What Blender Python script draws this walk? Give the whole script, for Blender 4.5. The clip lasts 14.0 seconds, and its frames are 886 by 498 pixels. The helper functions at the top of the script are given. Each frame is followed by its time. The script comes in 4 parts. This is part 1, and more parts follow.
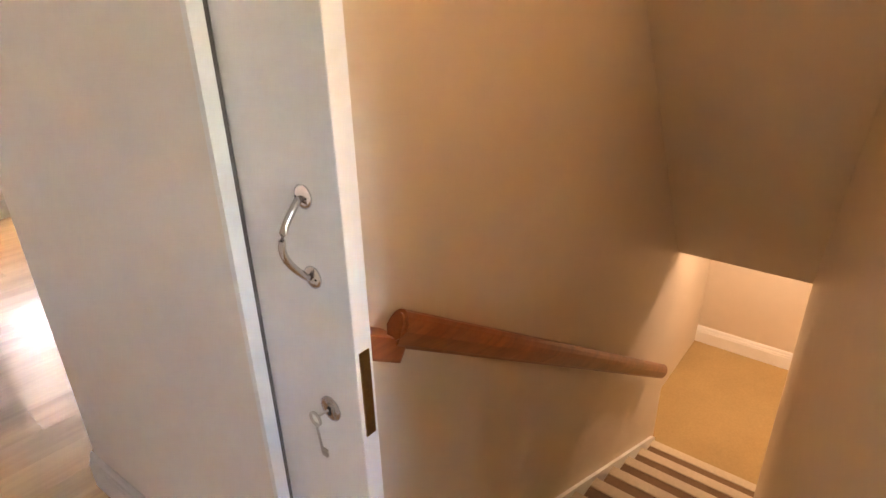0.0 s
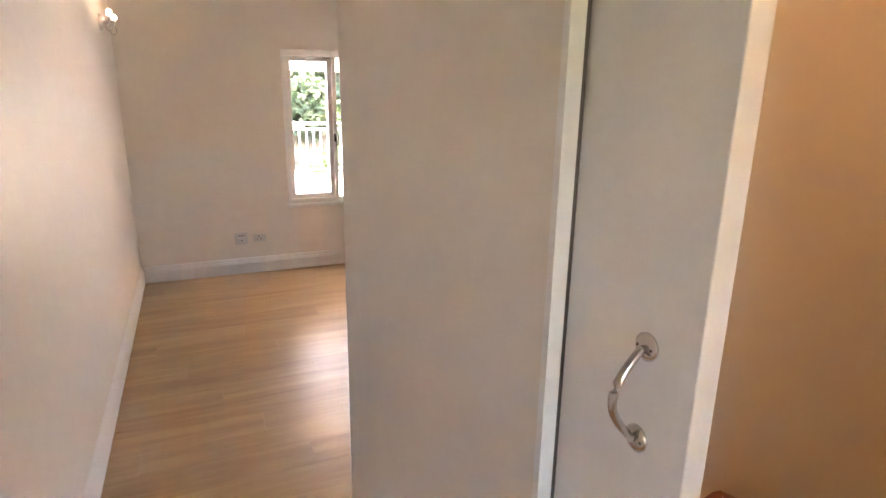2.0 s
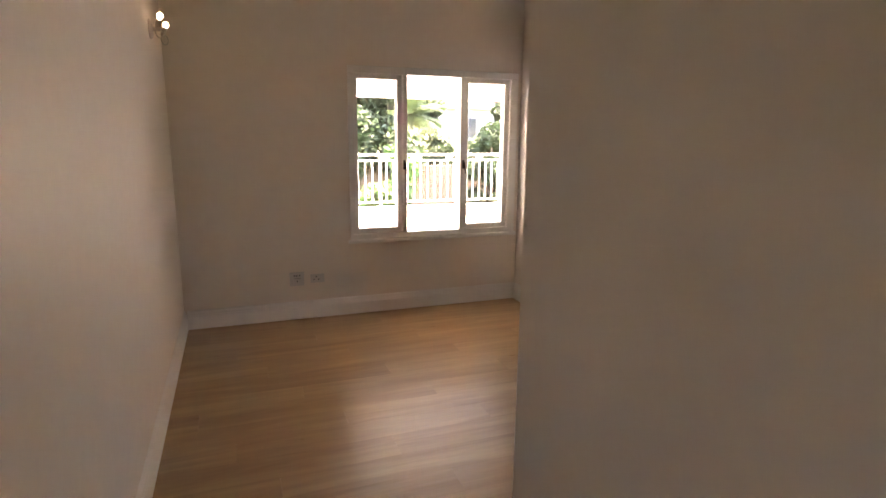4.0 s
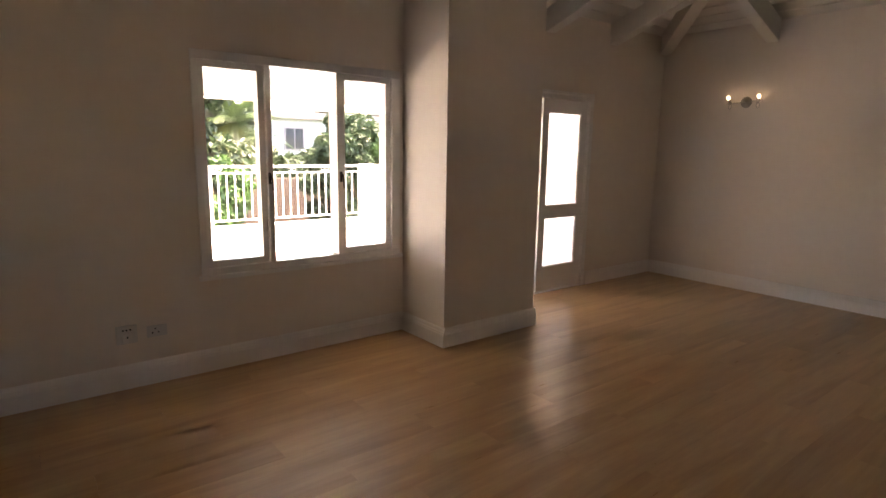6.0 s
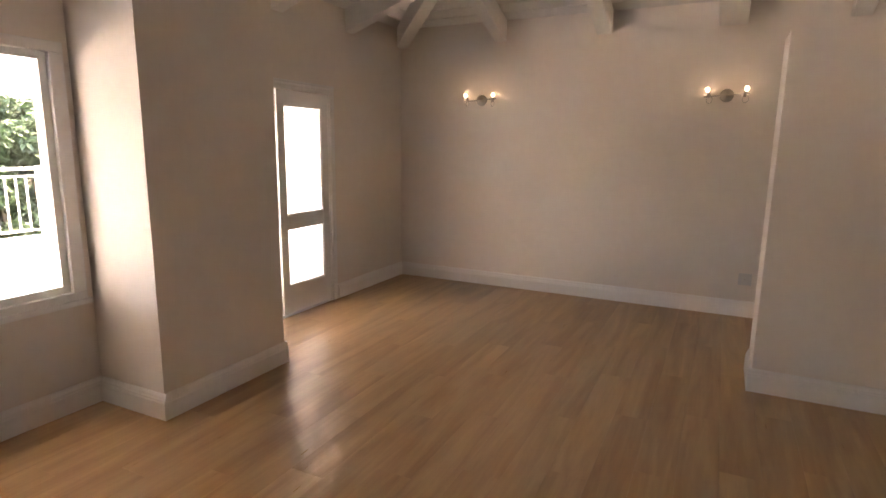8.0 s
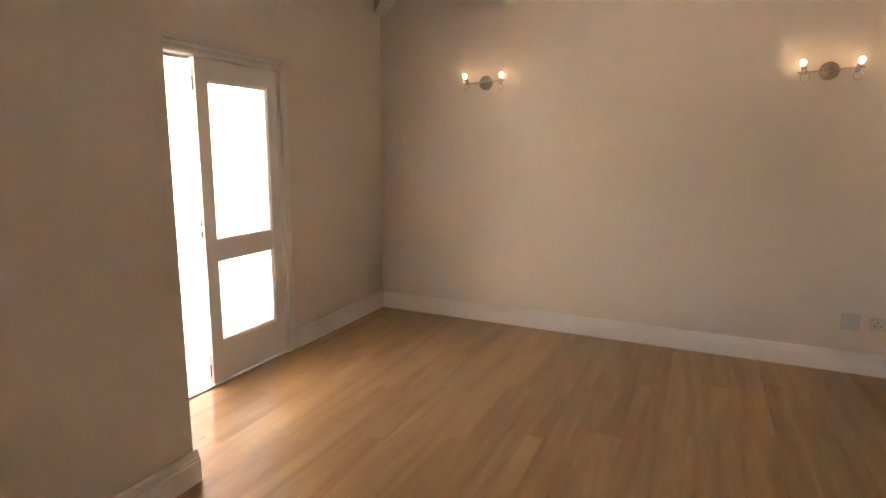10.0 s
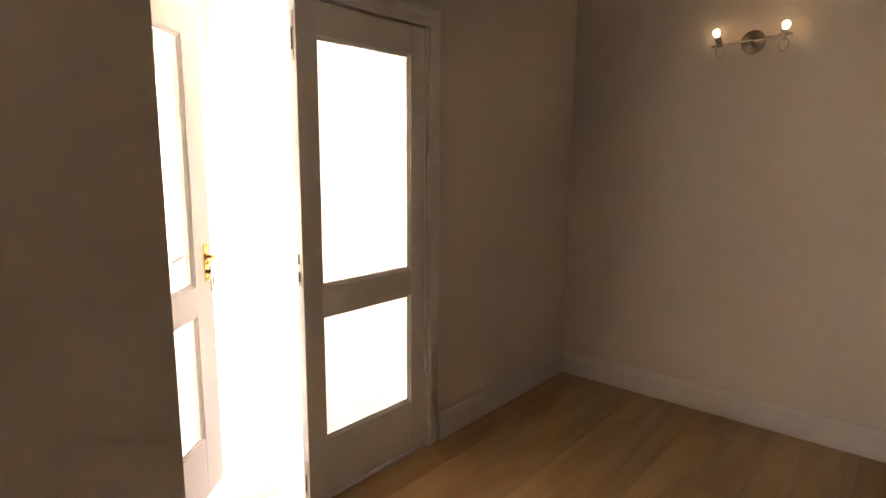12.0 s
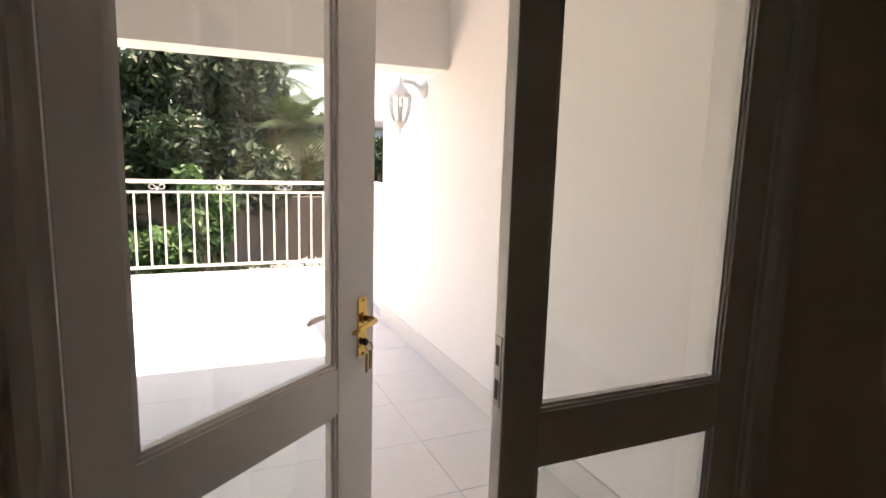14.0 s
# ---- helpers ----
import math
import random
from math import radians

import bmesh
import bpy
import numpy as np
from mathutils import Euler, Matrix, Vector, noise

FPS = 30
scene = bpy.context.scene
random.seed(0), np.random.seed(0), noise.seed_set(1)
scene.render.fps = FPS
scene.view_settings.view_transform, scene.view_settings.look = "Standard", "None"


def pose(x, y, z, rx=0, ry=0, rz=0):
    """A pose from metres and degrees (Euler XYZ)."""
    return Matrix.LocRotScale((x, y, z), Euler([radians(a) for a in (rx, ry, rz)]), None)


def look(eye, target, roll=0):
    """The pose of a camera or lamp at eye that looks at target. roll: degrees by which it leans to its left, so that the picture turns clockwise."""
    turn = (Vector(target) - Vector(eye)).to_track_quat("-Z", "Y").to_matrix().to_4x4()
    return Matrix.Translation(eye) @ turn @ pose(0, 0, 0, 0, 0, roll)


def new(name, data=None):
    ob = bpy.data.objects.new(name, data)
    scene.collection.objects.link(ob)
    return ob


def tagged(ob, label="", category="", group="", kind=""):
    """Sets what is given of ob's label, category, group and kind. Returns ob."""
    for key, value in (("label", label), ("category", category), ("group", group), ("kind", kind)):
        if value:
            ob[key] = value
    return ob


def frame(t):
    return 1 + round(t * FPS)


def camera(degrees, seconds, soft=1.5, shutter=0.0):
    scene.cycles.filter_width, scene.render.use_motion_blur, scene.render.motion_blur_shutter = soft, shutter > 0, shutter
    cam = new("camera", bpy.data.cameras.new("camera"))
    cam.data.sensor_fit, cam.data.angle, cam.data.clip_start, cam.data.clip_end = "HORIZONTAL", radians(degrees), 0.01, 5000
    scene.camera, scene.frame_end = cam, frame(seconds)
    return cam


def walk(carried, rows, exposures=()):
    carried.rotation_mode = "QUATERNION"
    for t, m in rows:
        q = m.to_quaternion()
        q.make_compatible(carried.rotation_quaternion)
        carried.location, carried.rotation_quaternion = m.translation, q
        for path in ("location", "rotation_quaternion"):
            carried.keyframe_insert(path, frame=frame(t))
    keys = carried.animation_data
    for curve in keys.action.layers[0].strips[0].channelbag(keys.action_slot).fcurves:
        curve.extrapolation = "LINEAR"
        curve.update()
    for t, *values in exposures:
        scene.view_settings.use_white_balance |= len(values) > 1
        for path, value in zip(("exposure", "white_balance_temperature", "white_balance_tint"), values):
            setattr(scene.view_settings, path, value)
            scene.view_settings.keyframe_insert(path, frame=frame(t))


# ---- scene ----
cam = camera(76.3, 14.0)
PATH = [
    (0, (0.556, -1.419, 1.681), (1.974, -0.266, 0.868), -1.2),
    (0.5, (0.544, -1.4, 1.696), (1.815, -0.041, 0.964), -0.7),
    (1, (0.532, -1.392, 1.716), (1.63, 0.15, 1.068), -0.2),
    (1.5, (0.511, -1.371, 1.746), (1.443, 0.301, 1.165), 0.2),
    (2, (0.526, -1.248, 1.727), (1.312, 0.517, 1.208), 0.9),
    (2.5, (0.489, -1.068, 1.761), (1.193, 0.737, 1.265), 0.9),
    (3, (0.461, -0.847, 1.738), (1.121, 0.982, 1.27), 0.9),
    (5.3, (0.404, 0.314, 1.448), (1.279, 2.084, 1.124), 0.8),
    (5.5, (0.36, 0.42, 1.483), (1.332, 2.136, 1.146), 0.7),
    (6, (0.368, 0.561, 1.546), (1.581, 2.112, 1.195), 0.9),
    (6.5, (0.405, 0.658, 1.528), (1.821, 2.028, 1.183), 0.7),
    (7, (0.544, 0.785, 1.597), (2.134, 1.942, 1.231), 1.0),
    (7.5, (0.711, 0.897, 1.598), (2.416, 1.877, 1.233), 0.8),
    (8, (0.945, 1.092, 1.607), (2.711, 1.958, 1.244), 0.7),
    (8.5, (1.27, 1.275, 1.585), (3.067, 2.076, 1.223), 0.7),
    (8.7, (1.435, 1.366, 1.578), (3.239, 2.151, 1.219), 0.6),
    (10.8, (2.809, 2.216, 1.51), (4.565, 3.111, 1.169), 0.5),
    (11, (2.96, 2.327, 1.487), (4.69, 3.274, 1.154), 0.2),
    (11.5, (3.274, 2.534, 1.478), (4.9, 3.651, 1.149), 0.3),
    (12, (3.537, 2.78, 1.488), (5.031, 4.069, 1.164), 0.5),
    (12.5, (3.781, 3.024, 1.48), (5.135, 4.46, 1.156), 0.5),
    (13, (3.968, 3.257, 1.478), (5.132, 4.851, 1.157), 0.9),
    (13.5, (4.132, 3.487, 1.475), (5.114, 5.202, 1.168), 1.4),
    (14, (4.286, 3.682, 1.467), (5.068, 5.498, 1.164), 1.6),
]
EXPO = [(0, 6.85, 8300, 30), (1.5, 6.6, 8300, 30), (3.0, 6.05, 9000, 31), (5.5, 4.3, 9700, 31), (6.5, 4.45, 9300, 31), (7.5, 4.9, 9100, 31), (8.7, 5.4, 9400, 31), (11.0, 5.2, 11400, 31), (11.5, 4.9, 11600, 31), (12.0, 4.3, 11400, 30), (12.7, 3.3, 10800, 27), (13.5, 2.6, 9300, 22), (14.0, 2.1, 9100, 22)]
walk(cam, [(t, look(eye, target, roll)) for t, eye, target, roll in PATH], EXPO)

# ---- world, sun, lamps ----
SUN_TO = Vector((0.20, -0.08, 1.0)).normalized()
world = bpy.data.worlds.new("sky")
scene.world = world
world.use_nodes = True
wn = world.node_tree
sky = wn.nodes.new("ShaderNodeTexSky")
sky.sky_type, sky.sun_disc = "NISHITA", False
sky.sun_elevation = math.asin(SUN_TO.z)
sky.sun_rotation = math.atan2(SUN_TO.x, SUN_TO.y)
bg = wn.nodes["Background"]
bg.inputs[1].default_value = 0.15
wn.links.new(sky.outputs[0], bg.inputs[0])
sun = bpy.data.lights.new("sun", "SUN")
sun.energy, sun.angle, sun.color = 4.5, radians(0.6), (1.0, 0.95, 0.88)
sun_ob = new("sun", sun)
sun_ob.matrix_world = look(SUN_TO * 40, (0, 0, 0))


def bulb_light(place, watts, colour=(1.0, 0.72, 0.42), size=0.02):
    lamp = bpy.data.lights.new("bulb_light", "POINT")
    lamp.energy, lamp.color, lamp.shadow_soft_size = watts, colour, size
    ob = new("bulb_light", lamp)
    ob.location = place
    return ob


# ---- materials ----
def mat(name, base, rough=0.6, metal=0.0, var=0.06, scale=6.0, bump=0.0, bscale=60.0, spec=0.5, rnd=0.0, detail=4.0):
    """Two scales of noise vary the colour; a finer noise gives relief."""
    m = bpy.data.materials.new(name)
    m.use_nodes = True
    nt = m.node_tree
    b = nt.nodes["Principled BSDF"]
    b.inputs["Roughness"].default_value, b.inputs["Metallic"].default_value = rough, metal
    b.inputs["Specular IOR Level"].default_value = spec
    co = nt.nodes.new("ShaderNodeNewGeometry")
    n1, n2 = nt.nodes.new("ShaderNodeTexNoise"), nt.nodes.new("ShaderNodeTexNoise")
    n1.inputs["Scale"].default_value, n1.inputs["Detail"].default_value = scale * 0.2, 3
    n2.inputs["Scale"].default_value, n2.inputs["Detail"].default_value = scale * 4, detail
    add = nt.nodes.new("ShaderNodeMath")
    add.operation = "ADD"
    for n in (n1, n2):
        nt.links.new(co.outputs["Position"], n.inputs["Vector"])
    nt.links.new(n1.outputs["Fac"], add.inputs[0])
    nt.links.new(n2.outputs["Fac"], add.inputs[1])
    last = add
    if rnd:
        oi = nt.nodes.new("ShaderNodeObjectInfo")
        mul = nt.nodes.new("ShaderNodeMath")
        mul.operation = "MULTIPLY_ADD"
        mul.inputs[1].default_value = rnd
        nt.links.new(oi.outputs["Random"], mul.inputs[0])
        nt.links.new(add.outputs[0], mul.inputs[2])
        last = mul
    ramp = nt.nodes.new("ShaderNodeMapRange")
    ramp.inputs[1].default_value, ramp.inputs[2].default_value = 0.5, 1.5 + rnd
    ramp.inputs[3].default_value, ramp.inputs[4].default_value = 1 - var, 1 + var
    nt.links.new(last.outputs[0], ramp.inputs[0])
    mix = nt.nodes.new("ShaderNodeVectorMath")
    mix.operation = "SCALE"
    mix.inputs[0].default_value = base
    nt.links.new(ramp.outputs[0], mix.inputs["Scale"])
    nt.links.new(mix.outputs[0], b.inputs["Base Color"])
    if bump:
        n3, bp = nt.nodes.new("ShaderNodeTexNoise"), nt.nodes.new("ShaderNodeBump")
        n3.inputs["Scale"].default_value = bscale
        bp.inputs["Strength"].default_value, bp.inputs["Distance"].default_value = bump, 0.004
        nt.links.new(co.outputs["Position"], n3.inputs["Vector"])
        nt.links.new(n3.outputs["Fac"], bp.inputs["Height"])
        nt.links.new(bp.outputs[0], b.inputs["Normal"])
    return m


def wood_mat(name, dark, light, along, rough, grain=1.0, rnd=0.0, bump=0.05):
    """Stretched noise along one axis gives grain; each plank takes its own tone and shift."""
    m = bpy.data.materials.new(name)
    m.use_nodes = True
    nt = m.node_tree
    b = nt.nodes["Principled BSDF"]
    b.inputs["Roughness"].default_value = rough
    co, oi = nt.nodes.new("ShaderNodeNewGeometry"), nt.nodes.new("ShaderNodeObjectInfo")
    mp = nt.nodes.new("ShaderNodeMapping")
    sc = [9.0 * grain] * 3
    sc[along] = 0.9 * grain
    mp.inputs["Scale"].default_value = sc
    cx = nt.nodes.new("ShaderNodeCombineXYZ")
    sh = nt.nodes.new("ShaderNodeMath")
    sh.operation = "MULTIPLY"
    sh.inputs[1].default_value = 37.0 if rnd else 0.0
    nt.links.new(oi.outputs["Random"], sh.inputs[0])
    for i in range(3):
        nt.links.new(sh.outputs[0], cx.inputs[i])
    nt.links.new(cx.outputs[0], mp.inputs["Location"])
    nt.links.new(co.outputs["Position"], mp.inputs["Vector"])
    a, f = nt.nodes.new("ShaderNodeTexNoise"), nt.nodes.new("ShaderNodeTexNoise")
    a.inputs["Scale"].default_value, a.inputs["Detail"].default_value, a.inputs["Distortion"].default_value = 0.9, 5, 1.2
    f.inputs["Scale"].default_value, f.inputs["Detail"].default_value = 6.0, 6
    for n in (a, f):
        nt.links.new(mp.outputs[0], n.inputs["Vector"])
    s1 = nt.nodes.new("ShaderNodeMath")
    s1.operation = "MULTIPLY_ADD"
    s1.inputs[1].default_value = 0.35
    nt.links.new(f.outputs["Fac"], s1.inputs[0])
    nt.links.new(a.outputs["Fac"], s1.inputs[2])
    s2 = nt.nodes.new("ShaderNodeMath")
    s2.operation = "MULTIPLY_ADD"
    s2.inputs[1].default_value = rnd
    nt.links.new(oi.outputs["Random"], s2.inputs[0])
    nt.links.new(s1.outputs[0], s2.inputs[2])
    mr = nt.nodes.new("ShaderNodeMapRange")
    mr.inputs[1].default_value, mr.inputs[2].default_value = 0.42, 0.95 + rnd
    nt.links.new(s2.outputs[0], mr.inputs[0])
    cr = nt.nodes.new("ShaderNodeValToRGB")
    cr.color_ramp.elements[0].color, cr.color_ramp.elements[1].color = (*dark, 1), (*light, 1)
    nt.links.new(mr.outputs[0], cr.inputs[0])
    nt.links.new(cr.outputs[0], b.inputs["Base Color"])
    rr = nt.nodes.new("ShaderNodeMapRange")
    rr.inputs[3].default_value, rr.inputs[4].default_value = rough - 0.05, rough + 0.08
    nt.links.new(f.outputs["Fac"], rr.inputs[0])
    nt.links.new(rr.outputs[0], b.inputs["Roughness"])
    bp = nt.nodes.new("ShaderNodeBump")
    bp.inputs["Strength"].default_value, bp.inputs["Distance"].default_value = bump, 0.002
    nt.links.new(f.outputs["Fac"], bp.inputs["Height"])
    nt.links.new(bp.outputs[0], b.inputs["Normal"])
    return m


def glass_mat(name, gloss=0.07):
    m = bpy.data.materials.new(name)
    m.use_nodes = True
    nt = m.node_tree
    nt.nodes.remove(nt.nodes["Principled BSDF"])
    t, g, x = nt.nodes.new("ShaderNodeBsdfTransparent"), nt.nodes.new("ShaderNodeBsdfGlossy"), nt.nodes.new("ShaderNodeMixShader")
    t.inputs[0].default_value = (0.95, 0.97, 0.96, 1)
    g.inputs["Roughness"].default_value = 0.02
    x.inputs[0].default_value = gloss
    nt.links.new(t.outputs[0], x.inputs[1])
    nt.links.new(g.outputs[0], x.inputs[2])
    nt.links.new(x.outputs[0], nt.nodes["Material Output"].inputs[0])
    return m


def glow_mat(name, colour, strength):
    m = bpy.data.materials.new(name)
    m.use_nodes = True
    b = m.node_tree.nodes["Principled BSDF"]
    b.inputs["Emission Color"].default_value, b.inputs["Emission Strength"].default_value = (*colour, 1), strength
    return m


def leaf_mat(name, dark, light):
    m = bpy.data.materials.new(name)
    m.use_nodes = True
    nt = m.node_tree
    b = nt.nodes["Principled BSDF"]
    b.inputs["Roughness"].default_value = 0.5
    ge = nt.nodes.new("ShaderNodeNewGeometry")
    cr = nt.nodes.new("ShaderNodeValToRGB")
    cr.color_ramp.elements[0].color, cr.color_ramp.elements[1].color = (*dark, 1), (*light, 1)
    nt.links.new(ge.outputs["Random Per Island"], cr.inputs[0])
    nt.links.new(cr.outputs[0], b.inputs["Base Color"])
    tr, mx = nt.nodes.new("ShaderNodeBsdfTranslucent"), nt.nodes.new("ShaderNodeMixShader")
    mx.inputs[0].default_value = 0.3
    nt.links.new(cr.outputs[0], tr.inputs[0])
    nt.links.new(b.outputs[0], mx.inputs[1])
    nt.links.new(tr.outputs[0], mx.inputs[2])
    nt.links.new(mx.outputs[0], nt.nodes["Material Output"].inputs[0])
    return m


M_WALL = mat("cream_wall_paint", (0.83, 0.76, 0.69), 0.55, var=0.03, scale=3, bump=0.08, bscale=90)
# stairwell cream paint, its dim warm light partly put into the colour
M_STAIRWALL = mat("cream_paint_warm_dim", (0.70, 0.60, 0.48), 0.45, var=0.03, scale=3, bump=0.08, bscale=90)
M_TRIM = mat("white_gloss_trim", (0.87, 0.85, 0.82), 0.3, var=0.03, scale=8, bump=0.03, bscale=40)
M_FRAME = mat("white_joinery_paint", (0.86, 0.85, 0.83), 0.35, var=0.03, scale=8, bump=0.04, bscale=50)
M_CEIL = mat("white_ceiling_boards", (0.8, 0.77, 0.72), 0.5, var=0.05, scale=5, bump=0.06, bscale=40)
M_FLOOR = wood_mat("oak_laminate", (0.35, 0.193, 0.085), (0.60, 0.372, 0.185), 0, 0.29, 0.8, 0.14)
M_GAP = mat("dark_joint", (0.09, 0.05, 0.025), 0.8)
M_RAIL = wood_mat("varnished_hardwood", (0.17, 0.045, 0.015), (0.36, 0.11, 0.035), 0, 0.3, 2.5)
M_CARPET = mat("tan_carpet", (0.42, 0.29, 0.13), 0.95, var=0.15, scale=14, bump=0.5, bscale=300)
M_RISER = mat("brown_stair_stripe", (0.21, 0.125, 0.065), 0.95, var=0.15, scale=14, bump=0.5, bscale=300)
M_TREAD = mat("pale_stair_stripe", (0.62, 0.52, 0.38), 0.95, var=0.12, scale=14, bump=0.5, bscale=300)
M_CHROME = mat("brushed_chrome", (0.62, 0.6, 0.58), 0.18, 1.0, var=0.05, scale=30)
M_STEEL = mat("satin_nickel", (0.55, 0.52, 0.48), 0.42, 1.0, var=0.05, scale=30)
M_BRASS = mat("polished_brass", (0.78, 0.52, 0.16), 0.2, 1.0, var=0.06, scale=30)
M_OLDBRASS = mat("tarnished_brass", (0.33, 0.2, 0.06), 0.4, 1.0, var=0.2, scale=40)
M_DARK = mat("dark_metal", (0.03, 0.028, 0.026), 0.4, 0.6, var=0.1)
M_SHADE = mat("groove_shade", (0.12, 0.1, 0.09), 0.8)
M_GLASS = glass_mat("window_glass")
M_BULB = glow_mat("lit_bulb", (1.0, 0.86, 0.62), 0.4)
M_PLASTIC = mat("white_plastic", (0.66, 0.65, 0.63), 0.35, var=0.02)
M_OUT = mat("white_exterior_plaster", (0.81, 0.80, 0.785), 0.8, var=0.03, scale=3, bump=0.15, bscale=60)
M_TILE = mat("pale_terrace_tile", (0.71, 0.69, 0.655), 0.45, var=0.05, scale=5, bump=0.05, bscale=30, rnd=0.2)
M_GROUT = mat("grey_grout", (0.62, 0.6, 0.56), 0.9, var=0.1)
M_RAILING = mat("white_railing_paint", (0.82, 0.82, 0.8), 0.35, var=0.03)
M_LANT = mat("white_lantern_paint", (0.72, 0.71, 0.69), 0.4, var=0.05)
M_BARK = mat("tree_bark", (0.12, 0.085, 0.06), 0.9, var=0.3, scale=10, bump=0.6, bscale=20)
M_LEAF = leaf_mat("dark_green_leaves", (0.011, 0.028, 0.012), (0.045, 0.082, 0.038))
M_LEAF2 = leaf_mat("bright_green_leaves", (0.03, 0.085, 0.025), (0.085, 0.19, 0.055))
M_PALM = leaf_mat("palm_fronds", (0.022, 0.055, 0.02), (0.08, 0.13, 0.05))
M_DRYPALM = leaf_mat("yellowing_palm_fronds", (0.14, 0.13, 0.025), (0.28, 0.23, 0.05))
M_HEDGE = leaf_mat("hedge_leaves", (0.010, 0.026, 0.011), (0.04, 0.075, 0.035))
M_FLOWER = leaf_mat("white_blossom", (0.5, 0.5, 0.48), (0.8, 0.8, 0.78))
M_GRASS = mat("garden_lawn", (0.06, 0.09, 0.03), 0.9, var=0.3, scale=3, bump=0.5, bscale=30)
M_ROOF = mat("grey_brown_roof_tiles", (0.3, 0.25, 0.22), 0.8, var=0.2, scale=6, rnd=0.5)
M_CORN = mat("mauve_grey_cornice", (0.34, 0.29, 0.3), 0.7, var=0.06)
M_HOUSE = mat("pale_blue_white_render", (0.46, 0.49, 0.54), 0.85, var=0.05, scale=2, bump=0.1, bscale=30)
M_GWALL = mat("brown_garden_wall", (0.13, 0.09, 0.07), 0.85, var=0.2, scale=4, bump=0.3, bscale=20)
M_DGLASS = mat("dark_window_glass", (0.05, 0.06, 0.07), 0.1)


# ---- mesh helpers ----
def link(name, bm, material, parent=None, label="", smooth=False):
    me = bpy.data.meshes.new(name)
    bmesh.ops.recalc_face_normals(bm, faces=bm.faces[:])
    bm.to_mesh(me)
    bm.free()
    me.materials.append(material)
    if smooth:
        for p in me.polygons:
            p.use_smooth = True
    ob = new(name, me)
    if parent:
        ob.parent = parent
    if label:
        ob["label"] = label
    return ob


def part(name, bm, material, parent, label="", smooth=False):
    return link(name, bm, material, parent, label, smooth)


def box(bm, x0, x1, y0, y1, z0, z1, bev=0.0, m=None):
    vs = [bm.verts.new((x, y, z)) for x in (x0, x1) for y in (y0, y1) for z in (z0, z1)]
    fs = [bm.faces.new([vs[i] for i in q]) for q in ((0, 1, 3, 2), (4, 6, 7, 5), (0, 4, 5, 1), (2, 3, 7, 6), (0, 2, 6, 4), (1, 5, 7, 3))]
    if bev:
        edges = list({e for f in fs for e in f.edges})
        out = bmesh.ops.bevel(bm, geom=edges, offset=bev, segments=2, affect="EDGES", profile=0.6)
        vs = list({v for f in out["faces"] for v in f.verts} | {v for v in vs if v.is_valid})
    if m is not None:
        bmesh.ops.transform(bm, matrix=m, verts=vs)
    return bm


def boxes(*list_of):
    bm = bmesh.new()
    for b in list_of:
        box(bm, *b)
    return bm


def tube(bm, pts, r, seg=10, taper=None, caps=True):
    """A round rod along a line of points."""
    pts = [Vector(p) for p in pts]
    rings = []
    n = len(pts)
    ref = Vector((0, 0, 1))
    for i, p in enumerate(pts):
        d = (pts[min(i + 1, n - 1)] - pts[max(i - 1, 0)]).normalized()
        if abs(d.dot(ref)) > 0.95:
            ref = Vector((1, 0, 0)) if abs(d.x) < 0.9 else Vector((0, 1, 0))
        u = d.cross(ref).normalized()
        v = d.cross(u)
        rad = r if taper is None else r + (taper - r) * i / (n - 1)
        rings.append([bm.verts.new(p + (u * math.cos(a) + v * math.sin(a)) * rad) for a in (math.tau * k / seg for k in range(seg))])
    for a, b in zip(rings, rings[1:]):
        for k in range(seg):
            bm.faces.new((a[k], a[(k + 1) % seg], b[(k + 1) % seg], b[k]))
    if caps:
        bm.faces.new(rings[0])
        bm.faces.new(rings[-1][::-1])
    return bm


def lathe(bm, profile, m=None, seg=20):
    """A turned shape about z from (radius, height) pairs."""
    rings, made = [], []
    for r, z in profile:
        ring = [bm.verts.new((max(r, 1e-4) * math.cos(a), max(r, 1e-4) * math.sin(a), z)) for a in (math.tau * k / seg for k in range(seg))]
        rings.append(ring)
        made += ring
    for a, b in zip(rings, rings[1:]):
        for k in range(seg):
            bm.faces.new((a[k], a[(k + 1) % seg], b[(k + 1) % seg], b[k]))
    bm.faces.new(rings[0][::-1])
    bm.faces.new(rings[-1])
    if m is not None:
        bmesh.ops.transform(bm, matrix=m, verts=made)
    return bm


def arc(c, u, v, r, a0, a1, n):
    c, u, v = Vector(c), Vector(u), Vector(v)
    return [c + u * r * math.cos(radians(a0 + (a1 - a0) * i / n)) + v * r * math.sin(radians(a0 + (a1 - a0) * i / n)) for i in range(n + 1)]


def prism(bm, prof, p0, p1, normal):
    """Runs a profile of (out, up) pairs from p0 to p1; out goes along normal."""
    p0, p1, nn = Vector(p0), Vector(p1), Vector(normal)
    a = [bm.verts.new(p0 + nn * o + Vector((0, 0, u))) for o, u in prof]
    b = [bm.verts.new(p1 + nn * o + Vector((0, 0, u))) for o, u in prof]
    n = len(prof)
    for i in range(n):
        bm.faces.new((a[i], a[(i + 1) % n], b[(i + 1) % n], b[i]))
    bm.faces.new(a[::-1])
    bm.faces.new(b)
    return bm


def structure(name, bm, material, label, category):
    return tagged(link(name, bm, material), label, category, kind="structure")


